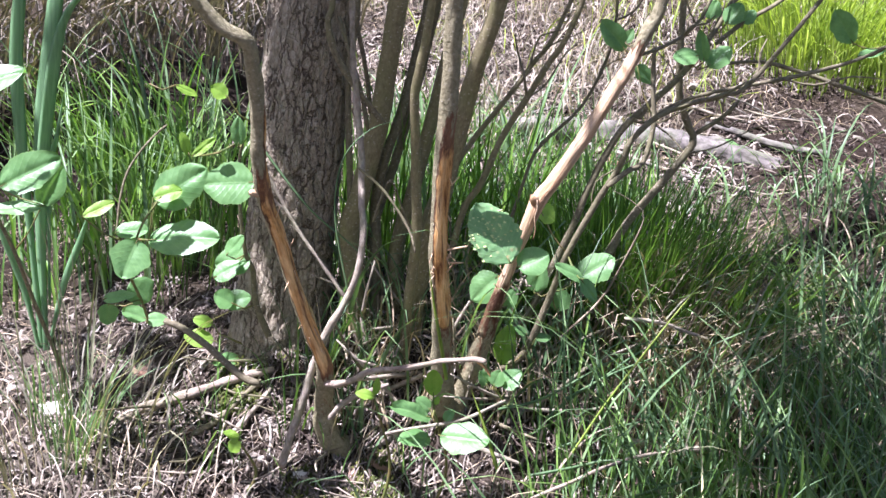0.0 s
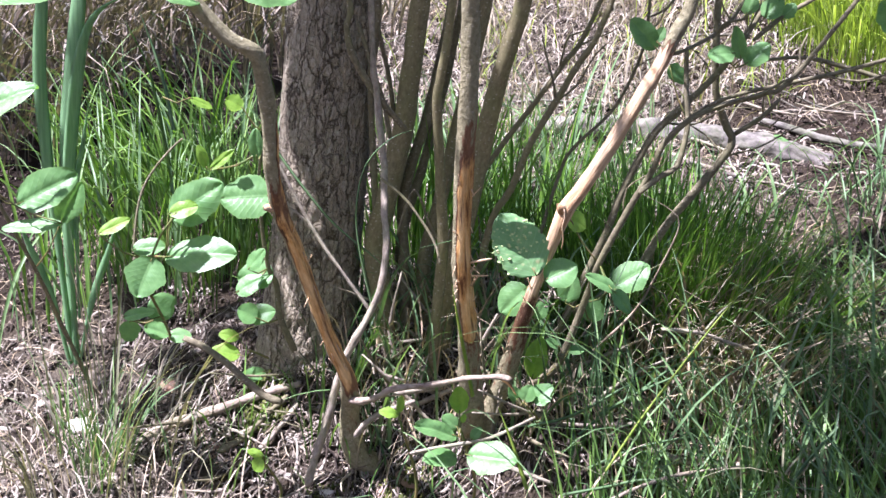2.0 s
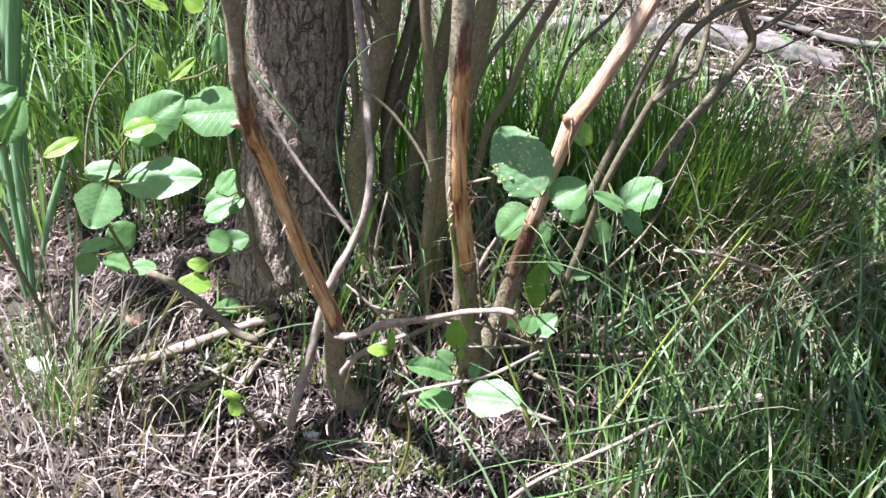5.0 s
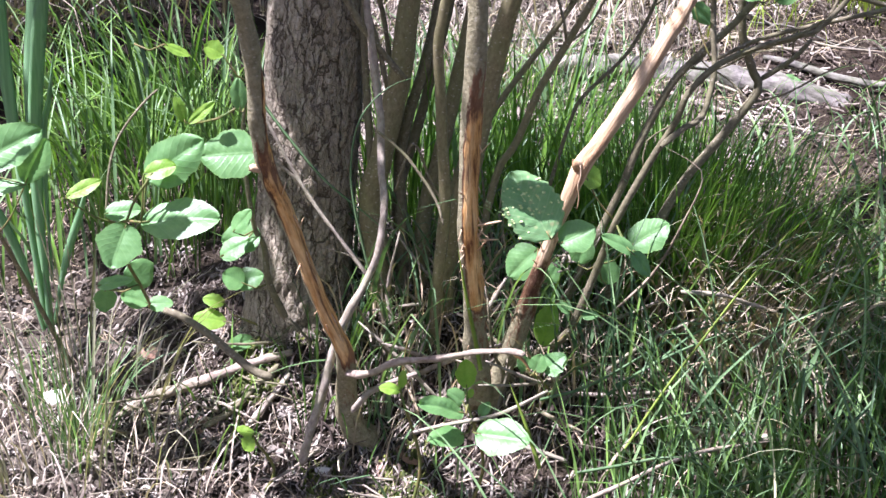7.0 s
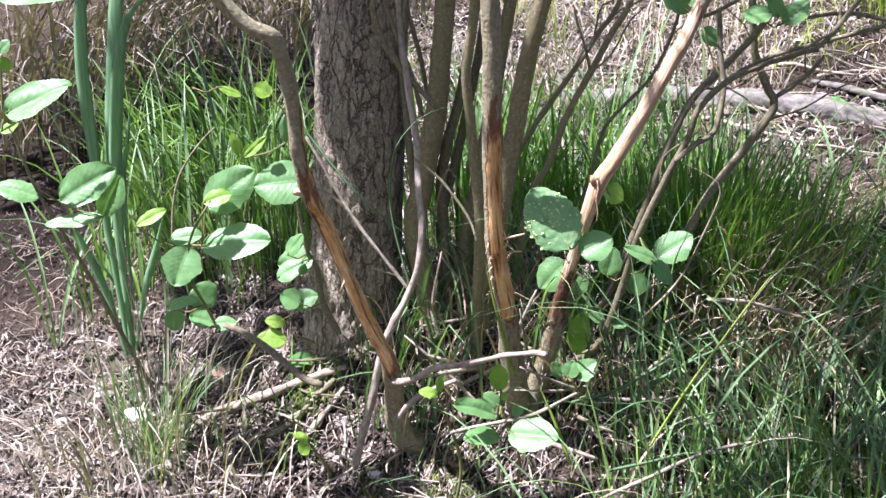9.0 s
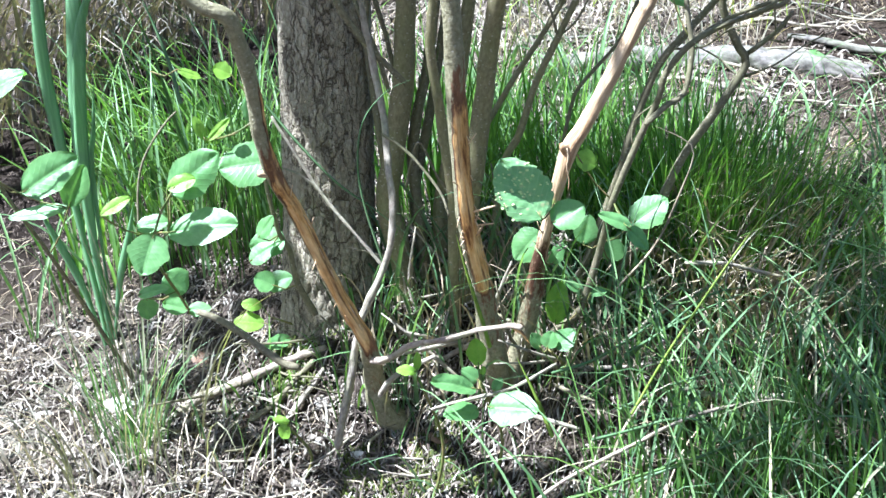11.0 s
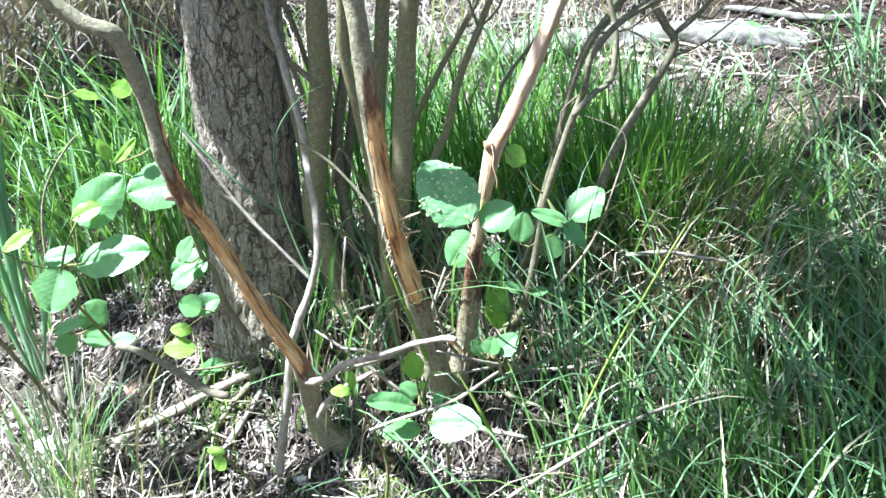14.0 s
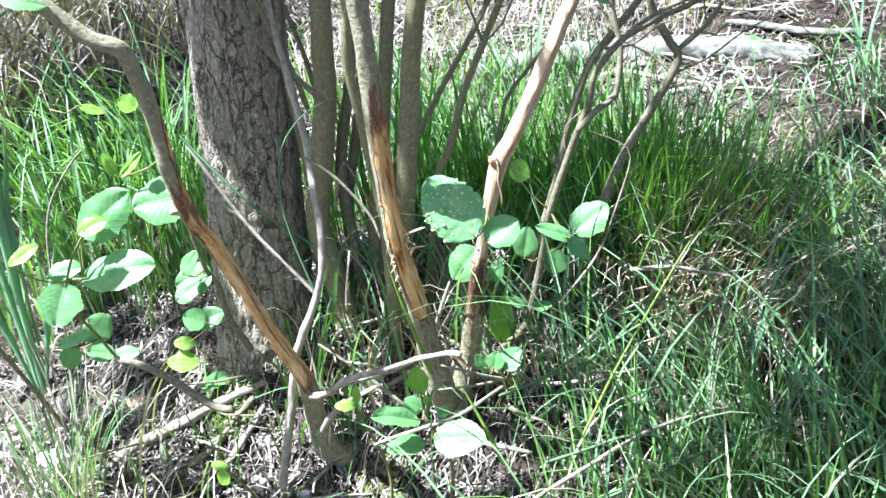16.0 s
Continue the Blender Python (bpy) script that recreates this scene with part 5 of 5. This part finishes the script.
blades("dry_grass", tuft(21, 28, -0.33, 0.07, 0.11, (0.08, 0.26), (0.2, 1.8)), PALE_STALK, "dry blades among the thin grass", 0.0022)
blades("grass", scatter(22, 50, (-0.15, 0.25, -0.22, 0.02), (0.03, 0.10), (0.5, 2.0)), GRASS_FINE, "sparse short grass below the stems", 0.0024)
blades("grass", tuft(201, 16, -0.16, 0.07, 0.05, (0.05, 0.12), (0.3, 1.6)) + tuft(202, 26, -0.06, 0.06, 0.05, (0.08, 0.18), (0.3, 1.8)), GRASS_FINE, "thin grass at the foot of the trunk", 0.0030)
# far tufts
blades("grass_tuft", tuft(23, 900, 1.22, 1.18, 0.22, (0.14, 0.32), (0.8, 2.4)) + tuft(24, 450, 1.42, 0.98, 0.16, (0.12, 0.26), (0.8, 2.4)), GRASS_LIME, "bright yellow-green tuft at the back", 0.0030)
blades("grass", scatter(26, 300, (0.1, 1.3, 0.85, 2.1), (0.08, 0.22), (1.0, 2.4), lambda x, y: patchy(x, y, 3, 7.0) ** 2), GRASS_LIME, "patches of yellowish grass behind the log", 0.0030)
# dead grass hanging at the back left
blades("dry_grass", tuft(27, 300, -0.80, 1.25, 0.36, (0.24, 0.50), (1.9, 3.1), -0.6, 0.8) + tuft(28, 230, -0.45, 1.5, 0.36, (0.22, 0.46), (1.9, 3.1), -0.9, 0.8) + tuft(29, 150, -0.12, 1.6, 0.3, (0.18, 0.40), (1.8, 3.0), -1.4, 0.9),
       HAY, "long dead grass drooping from the bank", 0.0058)


def long_blade(pts, width, mat, label):
    """One long single blade of grass."""
    line = spline([(*p, 0) for p in pts], 0.01)
    verts, faces = [], []
    n = len(line)
    for i, q in enumerate(line):
        t = i / (n - 1)
        a, b = line[max(0, i - 1)], line[min(n - 1, i + 1)]
        d = Vector(b[:3] - a[:3]).normalized()
        s = d.cross(Vector((0.1, -1, 0.3))).normalized()
        w = width * 0.42 * (1 - t ** 2.5) + 0.0002
        up = s.cross(d)
        p = Vector(q[:3])
        verts += [p - s * w, p + up * w * 0.5, p + s * w, p - up * w * 0.1]
    for i in range(n - 1):
        for k in range(4):
            faces.append((i * 4 + k, i * 4 + (k + 1) % 4, (i + 1) * 4 + (k + 1) % 4, (i + 1) * 4 + k))
    tagged(mesh_object("grass_blade", verts, faces, mat), label, "grass blade")


STRAW = leaf_material("straw", (0.13, 0.10, 0.058), (0.47, 0.395, 0.265), 0.1, 0.55, 40)
long_blade([(0.231, -0.170, 0.101), (0.269, -0.154, 0.153), (0.311, -0.138, 0.204), (0.352, -0.122, 0.251), (0.388, -0.106, 0.287), (0.423, -0.090, 0.321)], 0.0032, GRASS_LIME, "long yellow-green grass blade")
long_blade([(0.245, -0.040, 0.190), (0.292, -0.036, 0.239), (0.320, -0.032, 0.295), (0.337, -0.028, 0.340), (0.326, -0.024, 0.357), (0.295, -0.020, 0.373)], 0.0034, STRAW, "pale dry blade bent over at its tip")
long_blade([(-0.134, 0.050, 0.411), (-0.100, 0.032, 0.368), (-0.060, 0.015, 0.324), (-0.018, -0.002, 0.293), (0.013, -0.020, 0.269)], 0.0036, GRASS_BLUE, "long grass blade arching across the trunk")
long_blade([(-0.011, -0.020, 0.223), (-0.031, -0.016, 0.305), (-0.035, -0.012, 0.352), (-0.026, -0.008, 0.396), (0.001, -0.004, 0.426), (0.032, 0.000, 0.438)], 0.0028, GRASS_BLUE, "thin arching blade before the trunk")
long_blade([(0.091, -0.120, 0.167), (0.083, -0.123, 0.200), (0.070, -0.127, 0.250), (0.059, -0.130, 0.298)], 0.005, GRASS_LIME, "broad blade along the gnawed stem")
long_blade([(0.149, -0.160, 0.077), (0.134, -0.150, 0.120), (0.116, -0.140, 0.163)], 0.005, GRASS_LIME, "bright broad blade before the stems")
long_blade([(0.160, -0.100, 0.122), (0.217, -0.087, 0.131), (0.295, -0.073, 0.170), (0.374, -0.060, 0.209)], 0.0036, GRASS_BLUE, "long blade leaning over the grass")
long_blade([(0.241, -0.100, 0.136), (0.290, -0.083, 0.156), (0.344, -0.067, 0.186), (0.406, -0.050, 0.188)], 0.004, GRASS_BLUE, "pale green blade leaning over the tuft")
long_blade([(0.466, -0.050, 0.150), (0.486, -0.073, 0.104), (0.522, -0.097, 0.048), (0.557, -0.120, 0.002)], 0.005, GRASS_FINE, "broad bright blade lying aslant")
long_blade([(0.238, -0.160, 0.013), (0.309, -0.153, 0.043), (0.383, -0.147, 0.057), (0.474, -0.140, 0.063)], 0.0046, GRASS_BLUE, "long blade arching low over the bank")
long_blade([(0.786, 0.520, 0.213), (0.811, 0.513, 0.248), (0.822, 0.507, 0.302), (0.818, 0.500, 0.352)], 0.006, STRAW, "pale withered blade on the far soil")
long_blade([(0.786, 0.520, 0.215), (0.766, 0.540, 0.272), (0.747, 0.560, 0.345)], 0.006, GRASS_BLUE, "pale blade standing on the far soil")
long_blade([(0.776, 0.500, 0.215), (0.817, 0.487, 0.265), (0.856, 0.473, 0.315), (0.885, 0.460, 0.341)], 0.007, GRASS_BLUE, "broad pale blade on the far soil")
long_blade([(-0.275, 0.300, 0.328), (-0.292, 0.313, 0.411), (-0.307, 0.327, 0.464), (-0.338, 0.340, 0.522)], 0.005, GRASS, "tall blade leaning before the trunk")
long_blade([(-0.272, 0.320, 0.375), (-0.282, 0.333, 0.424), (-0.300, 0.347, 0.482), (-0.320, 0.360, 0.532)], 0.006, GRASS_BLUE, "broad shining blade behind the leaves")
long_blade([(0.221, -0.094, 0.108), (0.248, -0.089, 0.130), (0.285, -0.084, 0.153), (0.331, -0.080, 0.173), (0.395, -0.068, 0.190)], 0.0042, GRASS_BLUE, "pale broad blade leaning over the bank")
long_blade([(0.196, -0.138, 0.057), (0.237, -0.157, 0.076), (0.268, -0.176, 0.094), (0.294, -0.188, 0.098), (0.312, -0.196, 0.086), (0.326, -0.205, 0.073)], 0.004, GRASS_BLUE, "blade arching low over the grass")
long_blade([(0.427, -0.097, 0.170), (0.440, -0.140, 0.145), (0.453, -0.179, 0.122), (0.469, -0.211, 0.103), (0.485, -0.244, 0.084)], 0.0046, GRASS_BLUE, "broad pale blade hanging aslant")
long_blade([(0.228, -0.210, 0.046), (0.273, -0.215, 0.064), (0.331, -0.217, 0.085), (0.374, -0.225, 0.102), (0.422, -0.237, 0.117)], 0.0042, GRASS_BLUE, "long pale blade lying over the tuft")
long_blade([(0.230, -0.114, 0.077), (0.268, -0.117, 0.097), (0.310, -0.124, 0.114), (0.361, -0.136, 0.129)], 0.0036, GRASS_BLUE, "thin pale blade lying over the grass")
long_blade([(0.393, -0.174, 0.046), (0.415, -0.151, 0.095), (0.430, -0.128, 0.142), (0.428, -0.116, 0.183)], 0.0038, GRASS_BLUE, "upright pale grass blade")
long_blade([(0.327, -0.130, 0.157), (0.352, -0.162, 0.128), (0.362, -0.197, 0.099), (0.356, -0.227, 0.071)], 0.0036, GRASS_BLUE, "drooping blade of pale grass")
long_blade([(0.320, -0.245, 0.029), (0.354, -0.233, 0.055), (0.392, -0.251, 0.072), (0.440, -0.291, 0.084)], 0.004, GRASS_BLUE, "long blade bending over the bank")
long_blade([(0.477, -0.190, 0.161), (0.434, -0.208, 0.125), (0.402, -0.229, 0.090), (0.375, -0.251, 0.056)], 0.0044, GRASS_BLUE, "broad blade falling towards the path")
long_blade([(0.114, -0.189, 0.015), (0.164, -0.208, 0.032), (0.221, -0.215, 0.053), (0.287, -0.227, 0.075), (0.343, -0.246, 0.093)], 0.0036, GRASS_FINE, "bright blade lying over the stalks")


# ---- litter ----
def clods(name, seed, n, area, size, mat, label, keep):
    """Dry lumps of earth and rotten wood, uneven and flattened, half sunk in the soil."""
    rng = random.Random(seed)
    bm = bmesh.new()
    bmesh.ops.create_icosphere(bm, subdivisions=2, radius=1)
    bv, bf = [v.co.copy() for v in bm.verts], [[v.index for v in f.verts] for f in bm.faces]
    bm.free()
    verts, faces = [], []
    while n > 0:
        x, y = rng.uniform(area[0], area[1]), rng.uniform(area[2], area[3])
        if rng.random() > keep(x, y):
            continue
        n -= 1
        r = size[0] + (size[1] - size[0]) * rng.random() ** 2.5
        turn = Matrix.Rotation(rng.uniform(0, 6.283), 3, "Z")
        sc, off = Vector((rng.uniform(0.7, 1.9), rng.uniform(0.6, 1.1), rng.uniform(0.3, 0.65))), Vector((rng.random() * 50, rng.random() * 50, 0))
        c = Vector((x, y, ground_z(x, y) + r * 0.15))
        base = len(verts)
        for v in bv:
            k = 1 + 0.55 * noise.noise(v * 1.3 + off) + 0.3 * noise.noise(v * 3.5 + off)
            verts.append(c + turn @ Vector((v.x * sc.x, v.y * sc.y, v.z * sc.z)) * (r * k))
        faces += [[i + base for i in f] for f in bf]
    return tagged(mesh_object(name, verts, faces, mat, None, False), label, "clods", kind="stuff")


def clod_material():
    m, nt, b = shader("dry_clod", 0.95, 0.1)
    g = nt.nodes.new("ShaderNodeNewGeometry")
    c = ramp(nt, g.outputs["Random Per Island"], [(0.0, (0.05, 0.038, 0.027)), (0.5, (0.18, 0.148, 0.108)), (0.8, (0.42, 0.37, 0.29)), (1.0, (0.66, 0.60, 0.49))])
    n = tex(nt, 160, 6, 0.7)
    nt.links.new(mix(nt, 1.0, c.outputs[0], ramp(nt, n.outputs[0], [(0.3, (0.5, 0.5, 0.5)), (0.7, (1.2, 1.2, 1.2))]).outputs[0], "MULTIPLY"), b.inputs["Base Color"])
    bump(nt, b, n.outputs[0], 1.0, 0.006)
    return m


def litter(name, seed, n, area, length, width, mat, label, keep=lambda x, y: 1.0, lift=0.006, tilt=0.25, curl=0.3):
    """Flat dead pieces lying on the soil, each a bent strip."""
    rng = random.Random(seed)
    verts, faces = [], []
    while n > 0:
        x, y = rng.uniform(area[0], area[1]), rng.uniform(area[2], area[3])
        if rng.random() > keep(x, y):
            continue
        n -= 1
        ln, w = rng.uniform(*length), rng.uniform(*width)
        az = rng.uniform(0, 6.283)
        d = Vector((math.cos(az), math.sin(az), 0))
        s = Vector((-d.y, d.x, rng.uniform(-0.5, 0.5))).normalized()
        rise, bow = rng.gauss(0, tilt), rng.gauss(0, curl)
        base = len(verts)
        for k in range(4):
            t = k / 3 - 0.5
            q = Vector((x, y, 0)) + d * (t * ln) + Vector((-d.y, d.x, 0)) * (bow * t * t * ln)
            q.z = ground_z(q.x, q.y) + lift * rng.uniform(0.3, 1.4) + max(-0.4, rise) * t * ln * 0.5
            ww = w * (0.5 if k in (1, 2) else 0.28)
            verts += [q - s * ww, q + Vector((0, 0, w * 0.35)), q + s * ww]
        for k in range(3):
            a = base + k * 3
            faces += [(a, a + 1, a + 4, a + 3), (a + 1, a + 2, a + 5, a + 4)]
    return tagged(mesh_object(name, verts, faces, mat), label, "litter", kind="stuff")


def crumb_material():
    m, nt, b = shader("leaf_litter", 0.9, 0.15)
    g = nt.nodes.new("ShaderNodeNewGeometry")
    c = ramp(nt, g.outputs["Random Per Island"], [(0.0, (0.02, 0.015, 0.012)), (0.5, (0.085, 0.065, 0.05)), (0.9, (0.17, 0.135, 0.10)), (1.0, (0.30, 0.26, 0.205))])
    n = tex(nt, 150, 5)
    nt.links.new(mix(nt, 1.0, c.outputs[0], ramp(nt, n.outputs[0], [(0.3, (0.6, 0.6, 0.6)), (0.7, (1.1, 1.1, 1.1))]).outputs[0], "MULTIPLY"), b.inputs["Base Color"])
    return m


def chip_material():
    m, nt, b = shader("wood_chip", 0.9, 0.12)
    g = nt.nodes.new("ShaderNodeNewGeometry")
    c = ramp(nt, g.outputs["Random Per Island"], [(0.0, (0.03, 0.023, 0.017)), (0.45, (0.125, 0.10, 0.073)), (0.75, (0.32, 0.275, 0.21)), (1.0, (0.57, 0.515, 0.415))])
    n = tex(nt, 170, 5, 0.65)
    nt.links.new(mix(nt, 1.0, c.outputs[0], ramp(nt, n.outputs[0], [(0.3, (0.6, 0.6, 0.6)), (0.7, (1.15, 1.15, 1.15))]).outputs[0], "MULTIPLY"), b.inputs["Base Color"])
    bump(nt, b, n.outputs[0], 0.8, 0.003)
    return m


CHIP = chip_material()
CLOD = clod_material()
BLEACHED = leaf_material("bleached_grass", (0.24, 0.21, 0.15), (0.58, 0.52, 0.40), 0.15, 0.6, 40)
clods("clods", 61, 1500, (0.15, 1.35, 0.50, 1.9), (0.003, 0.016), CLOD, "dry pale clods and chips on the bank", lambda x, y: (0.15 + 0.85 * patchy(x, y, 4, 11.0)) * (1 if x < 0.74 or y > 1.0 else 0.12))
clods("clods", 62, 2200, (-0.65, 0.05, -0.28, 0.40), (0.0018, 0.010), CLOD, "small dry clods on the open soil", lambda x, y: 0.2 + 0.8 * patchy(x, y, 6, 12.0))
blades("dry_grass", tuft(203, 110, -0.36, 0.05, 0.15, (0.05, 0.17), (1.6, 2.8)) + tuft(204, 50, -0.24, -0.06, 0.11, (0.05, 0.14), (1.6, 2.8)), BLEACHED, "bleached dead blades fanned over the open soil", 0.0024)
litter("straw", 64, 500, (-0.65, -0.02, -0.28, 0.12), (0.01, 0.06), (0.0006, 0.0024), BLEACHED, "bleached straw on the open soil", lambda x, y: patchy(x, y, 7, 15.0), 0.008, 0.3)
litter("wood_chips", 65, 7000, (-0.70, 0.10, -0.32, 0.42), (0.005, 0.028), (0.0008, 0.0042), CHIP, "crumbled chips and fibres of dead wood on the open soil", lambda x, y: 0.25 + 0.75 * patchy(x, y, 6, 16.0), 0.010, 0.7, 0.5)
litter("wood_chips", 66, 9000, (-0.05, 1.35, 0.42, 1.9), (0.008, 0.05), (0.0008, 0.0055), CHIP, "bleached chips and stalks matted on the bank", lambda x, y: (0.15 + 0.85 * patchy(x, y, 4, 17.0)) * (1 if x < 0.76 or y > 1.0 else 0.12), 0.014, 0.5, 0.4)
litter("wood_chips", 67, 2600, (-0.10, 0.30, -0.22, 0.22), (0.006, 0.035), (0.0008, 0.0030), CHIP, "chips and dead fibres round the stem bases", lambda x, y: 1.0, 0.012, 0.7, 0.5)
blades("dry_grass", scatter(63, 1500, (-0.1, 1.05, 0.80, 2.0), (0.06, 0.22), (1.2, 3.0), lambda x, y: patchy(x, y, 3, 14.0) * (1 if x < 0.75 else 0.3)), BLEACHED, "bleached dead grass matted on the bank", 0.0026)
CRUMB = crumb_material()
MOSS = leaf_material("moss", (0.05, 0.07, 0.012), (0.14, 0.16, 0.04), 0.2, 0.8, 60)
litter("leaf_litter", 41, 20000, (-0.75, 1.2, -0.45, 1.0), (0.003, 0.013), (0.0012, 0.0045), CRUMB, "crumbled brown leaf litter on the soil", lambda x, y: 0.6 if x < -0.18 and y < 0.3 else 1.0, lift=0.006, tilt=0.5)
litter("leaf_litter", 42, 10000, (-1.2, 1.8, 0.95, 2.4), (0.006, 0.022), (0.0012, 0.006), CRUMB, "leaf litter on the far bank", lambda x, y: 0.25 if x < 0.0 else 1.0, lift=0.008, tilt=0.4)
litter("straw", 43, 1200, (-0.7, 0.10, -0.3, 0.7), (0.015, 0.09), (0.0006, 0.0019), STRAW, "bleached straw strewn over the soil", lambda x, y: 0.3 + 0.7 * patchy(x, y, 5, 9.0), 0.010, 0.25)
litter("straw", 44, 2800, (0.0, 1.3, 0.35, 1.8), (0.012, 0.10), (0.0005, 0.0016), STRAW, "pale straw covering the sunny bank", lambda x, y: patchy(x, y, 2.5, 4.0) * (1 if x < 0.78 or y > 1.0 else 0.3), 0.010, 0.2)
litter("straw", 45, 450, (0.05, 0.9, -0.4, 0.4), (0.03, 0.12), (0.001, 0.003), STRAW, "straw under the green grass", lambda x, y: 1.0, 0.012, 0.3)
litter("root_fibre", 46, 450, (-0.30, 0.25, -0.25, 0.25), (0.03, 0.10), (0.001, 0.0026), CRUMB, "dark root fibres round the stem bases", lambda x, y: 1.0, 0.014, 0.5)
litter("moss", 48, 500, (-0.16, -0.06, 0.06, 0.12), (0.005, 0.012), (0.0015, 0.004), MOSS, "moss cushion beside the trunk", lambda x, y: patchy(x, y, 14, 3.0), 0.010, 1.2)
litter("moss", 47, 700, (-0.08, 0.08, -0.10, -0.02), (0.005, 0.013), (0.0015, 0.004), MOSS, "olive moss round the stem base", lambda x, y: patchy(x, y, 14), 0.010, 1.2)


# ---- the unseen crown above, its leaves placed to shade the bank ----
GAPS = (Vector((0.12, -0.13, 0.345)), Vector((0.25, -0.06, 0.29)))  # points kept clear of crown leaves so the sun reaches them


def build_shade_crown():
    rng = random.Random(77)
    verts, faces, ends = [], [], []
    # each leaf is set sunward of the spot where its shade should fall
    for k0 in range(740):
        gx, gy = 0.10 + 0.95 * rng.random(), -0.55 + 0.85 * rng.random()
        if gx < 0.26 and gy < 0.0:
            gx += 0.3
        if abs(gx - 0.38) < 0.2 and abs(gy + 0.07) < 0.11 and rng.random() < 0.85:
            gx += 0.3
        if gx > 0.45 and gy > -0.1 and rng.random() < 0.55:
            gy -= 0.35
        if rng.random() < 0.25:
            gx, gy = rng.uniform(0.17, 0.34), rng.uniform(0.04, 0.36)
            h = rng.uniform(1.15, 2.3)
        else:
            h = rng.uniform(0.95, 2.2)
        if rng.random() < 0.05:
            gx, gy = rng.uniform(-0.08, 0.03), rng.uniform(0.10, 0.26)
        elif rng.random() < 0.16:
            gx, gy = rng.uniform(-0.34, -0.03), rng.uniform(0.14, 0.5)
        if rng.random() < 0.14:
            gx, gy = rng.uniform(0.5, 1.0), rng.uniform(-0.55, -0.2)
        # leaves over the back left, added to shade the hollow there
        if rng.random() < 0.16:
            gx, gy = rng.uniform(-0.75, 0.0), rng.uniform(0.85, 1.5)
        p = Vector((gx, gy, GX * gx + GY * gy)) + SUN * (h / SUN.z)
        if k0 >= 580:
            # more unseen leaves, placed to shade the near grass and the stems
            q = Vector((rng.uniform(0.45, 0.95), rng.uniform(-0.5, -0.05), 0.12)) if k0 < 690 else Vector((rng.uniform(-0.12, 0.18), 0.10, rng.uniform(0.36, 0.80)))
            p = q + SUN * (rng.uniform(0.75, 1.7) / SUN.z)
        if any((g - p).cross(SUN).length < 0.06 for g in GAPS):
            continue
        d = Vector((rng.gauss(0, 1), rng.gauss(0, 1), rng.gauss(-0.3, 0.4))).normalized()
        n = Vector((rng.gauss(0, 0.45), rng.gauss(0, 0.45), 1)).normalized()
        n = (n - d * n.dot(d)).normalized()
        s = n.cross(d)
        ln, w = rng.uniform(0.05, 0.085), rng.uniform(0.04, 0.065)
        base = len(verts)
        ends.append(p - d * (ln / 2))
        for k in range(10):
            a = 2 * math.pi * k / 10
            verts.append(p + d * (math.cos(a) * ln / 2) + s * (math.sin(a) * w / 2 * (1 + 0.15 * math.cos(a))) - n * (0.006 * math.cos(a) ** 2))
        faces.append(tuple(range(base, base + 10)))
    twig_mesh(ends)
    return mesh_object("crown", verts, faces, LEAF, tree)


BOUGHS = []


def build_limbs():
    # limbs added out of view to carry the shading leaves
    rng = random.Random(5)
    aims = [(rng.uniform(0.15, 0.9), rng.uniform(-0.45, 0.2)) for _ in range(9)]
    aims += [(-0.55, 1.25), (-0.15, 1.05), (-0.2, 0.35), (0.85, -0.35), (0.6, -0.4)]
    for k, (gx, gy) in enumerate(aims):
        a = Vector((-0.055 + 0.002 * k, 0.17, 1.0 + 0.06 * k))
        g = Vector((gx, gy, 0.1)) + SUN * (rng.uniform(1.3, 2.0) / SUN.z)
        m = (a + g) / 2 + Vector((0, 0, 0.12))
        rows = [(*a, 0.014), (*m, 0.009), (*g, 0.003)]
        tube("limb", rows, BARK_DARK, tree, 8, 0.03, 0.1, k)
        BOUGHS.extend(Vector(q[:3]) for q in spline(rows, 0.05))


def twig_mesh(ends):
    """Thin twigs, added out of view, that carry the leaves of the crown."""
    verts, faces = [], []
    for p in ends:
        a = min(BOUGHS, key=lambda q: (q - p).length_squared)
        d = (p - a).normalized()
        s = d.cross(Vector((0.3, 0.9, 0.2))).normalized()
        u = d.cross(s)
        m = (a + p) / 2 + Vector((0, 0, 0.03))
        b = len(verts)
        for q, r in ((a, 0.0016), (m, 0.0012), (p, 0.0006)):
            verts += [q + s * r, q - s * r * 0.5 + u * r * 0.87, q - s * r * 0.5 - u * r * 0.87]
        for i in (0, 3):
            faces += [(b + i + k, b + i + (k + 1) % 3, b + i + 3 + (k + 1) % 3, b + i + 3 + k) for k in range(3)]
    mesh_object("twigs", verts, faces, BARK_DARK, tree)


build_limbs()
build_shade_crown()
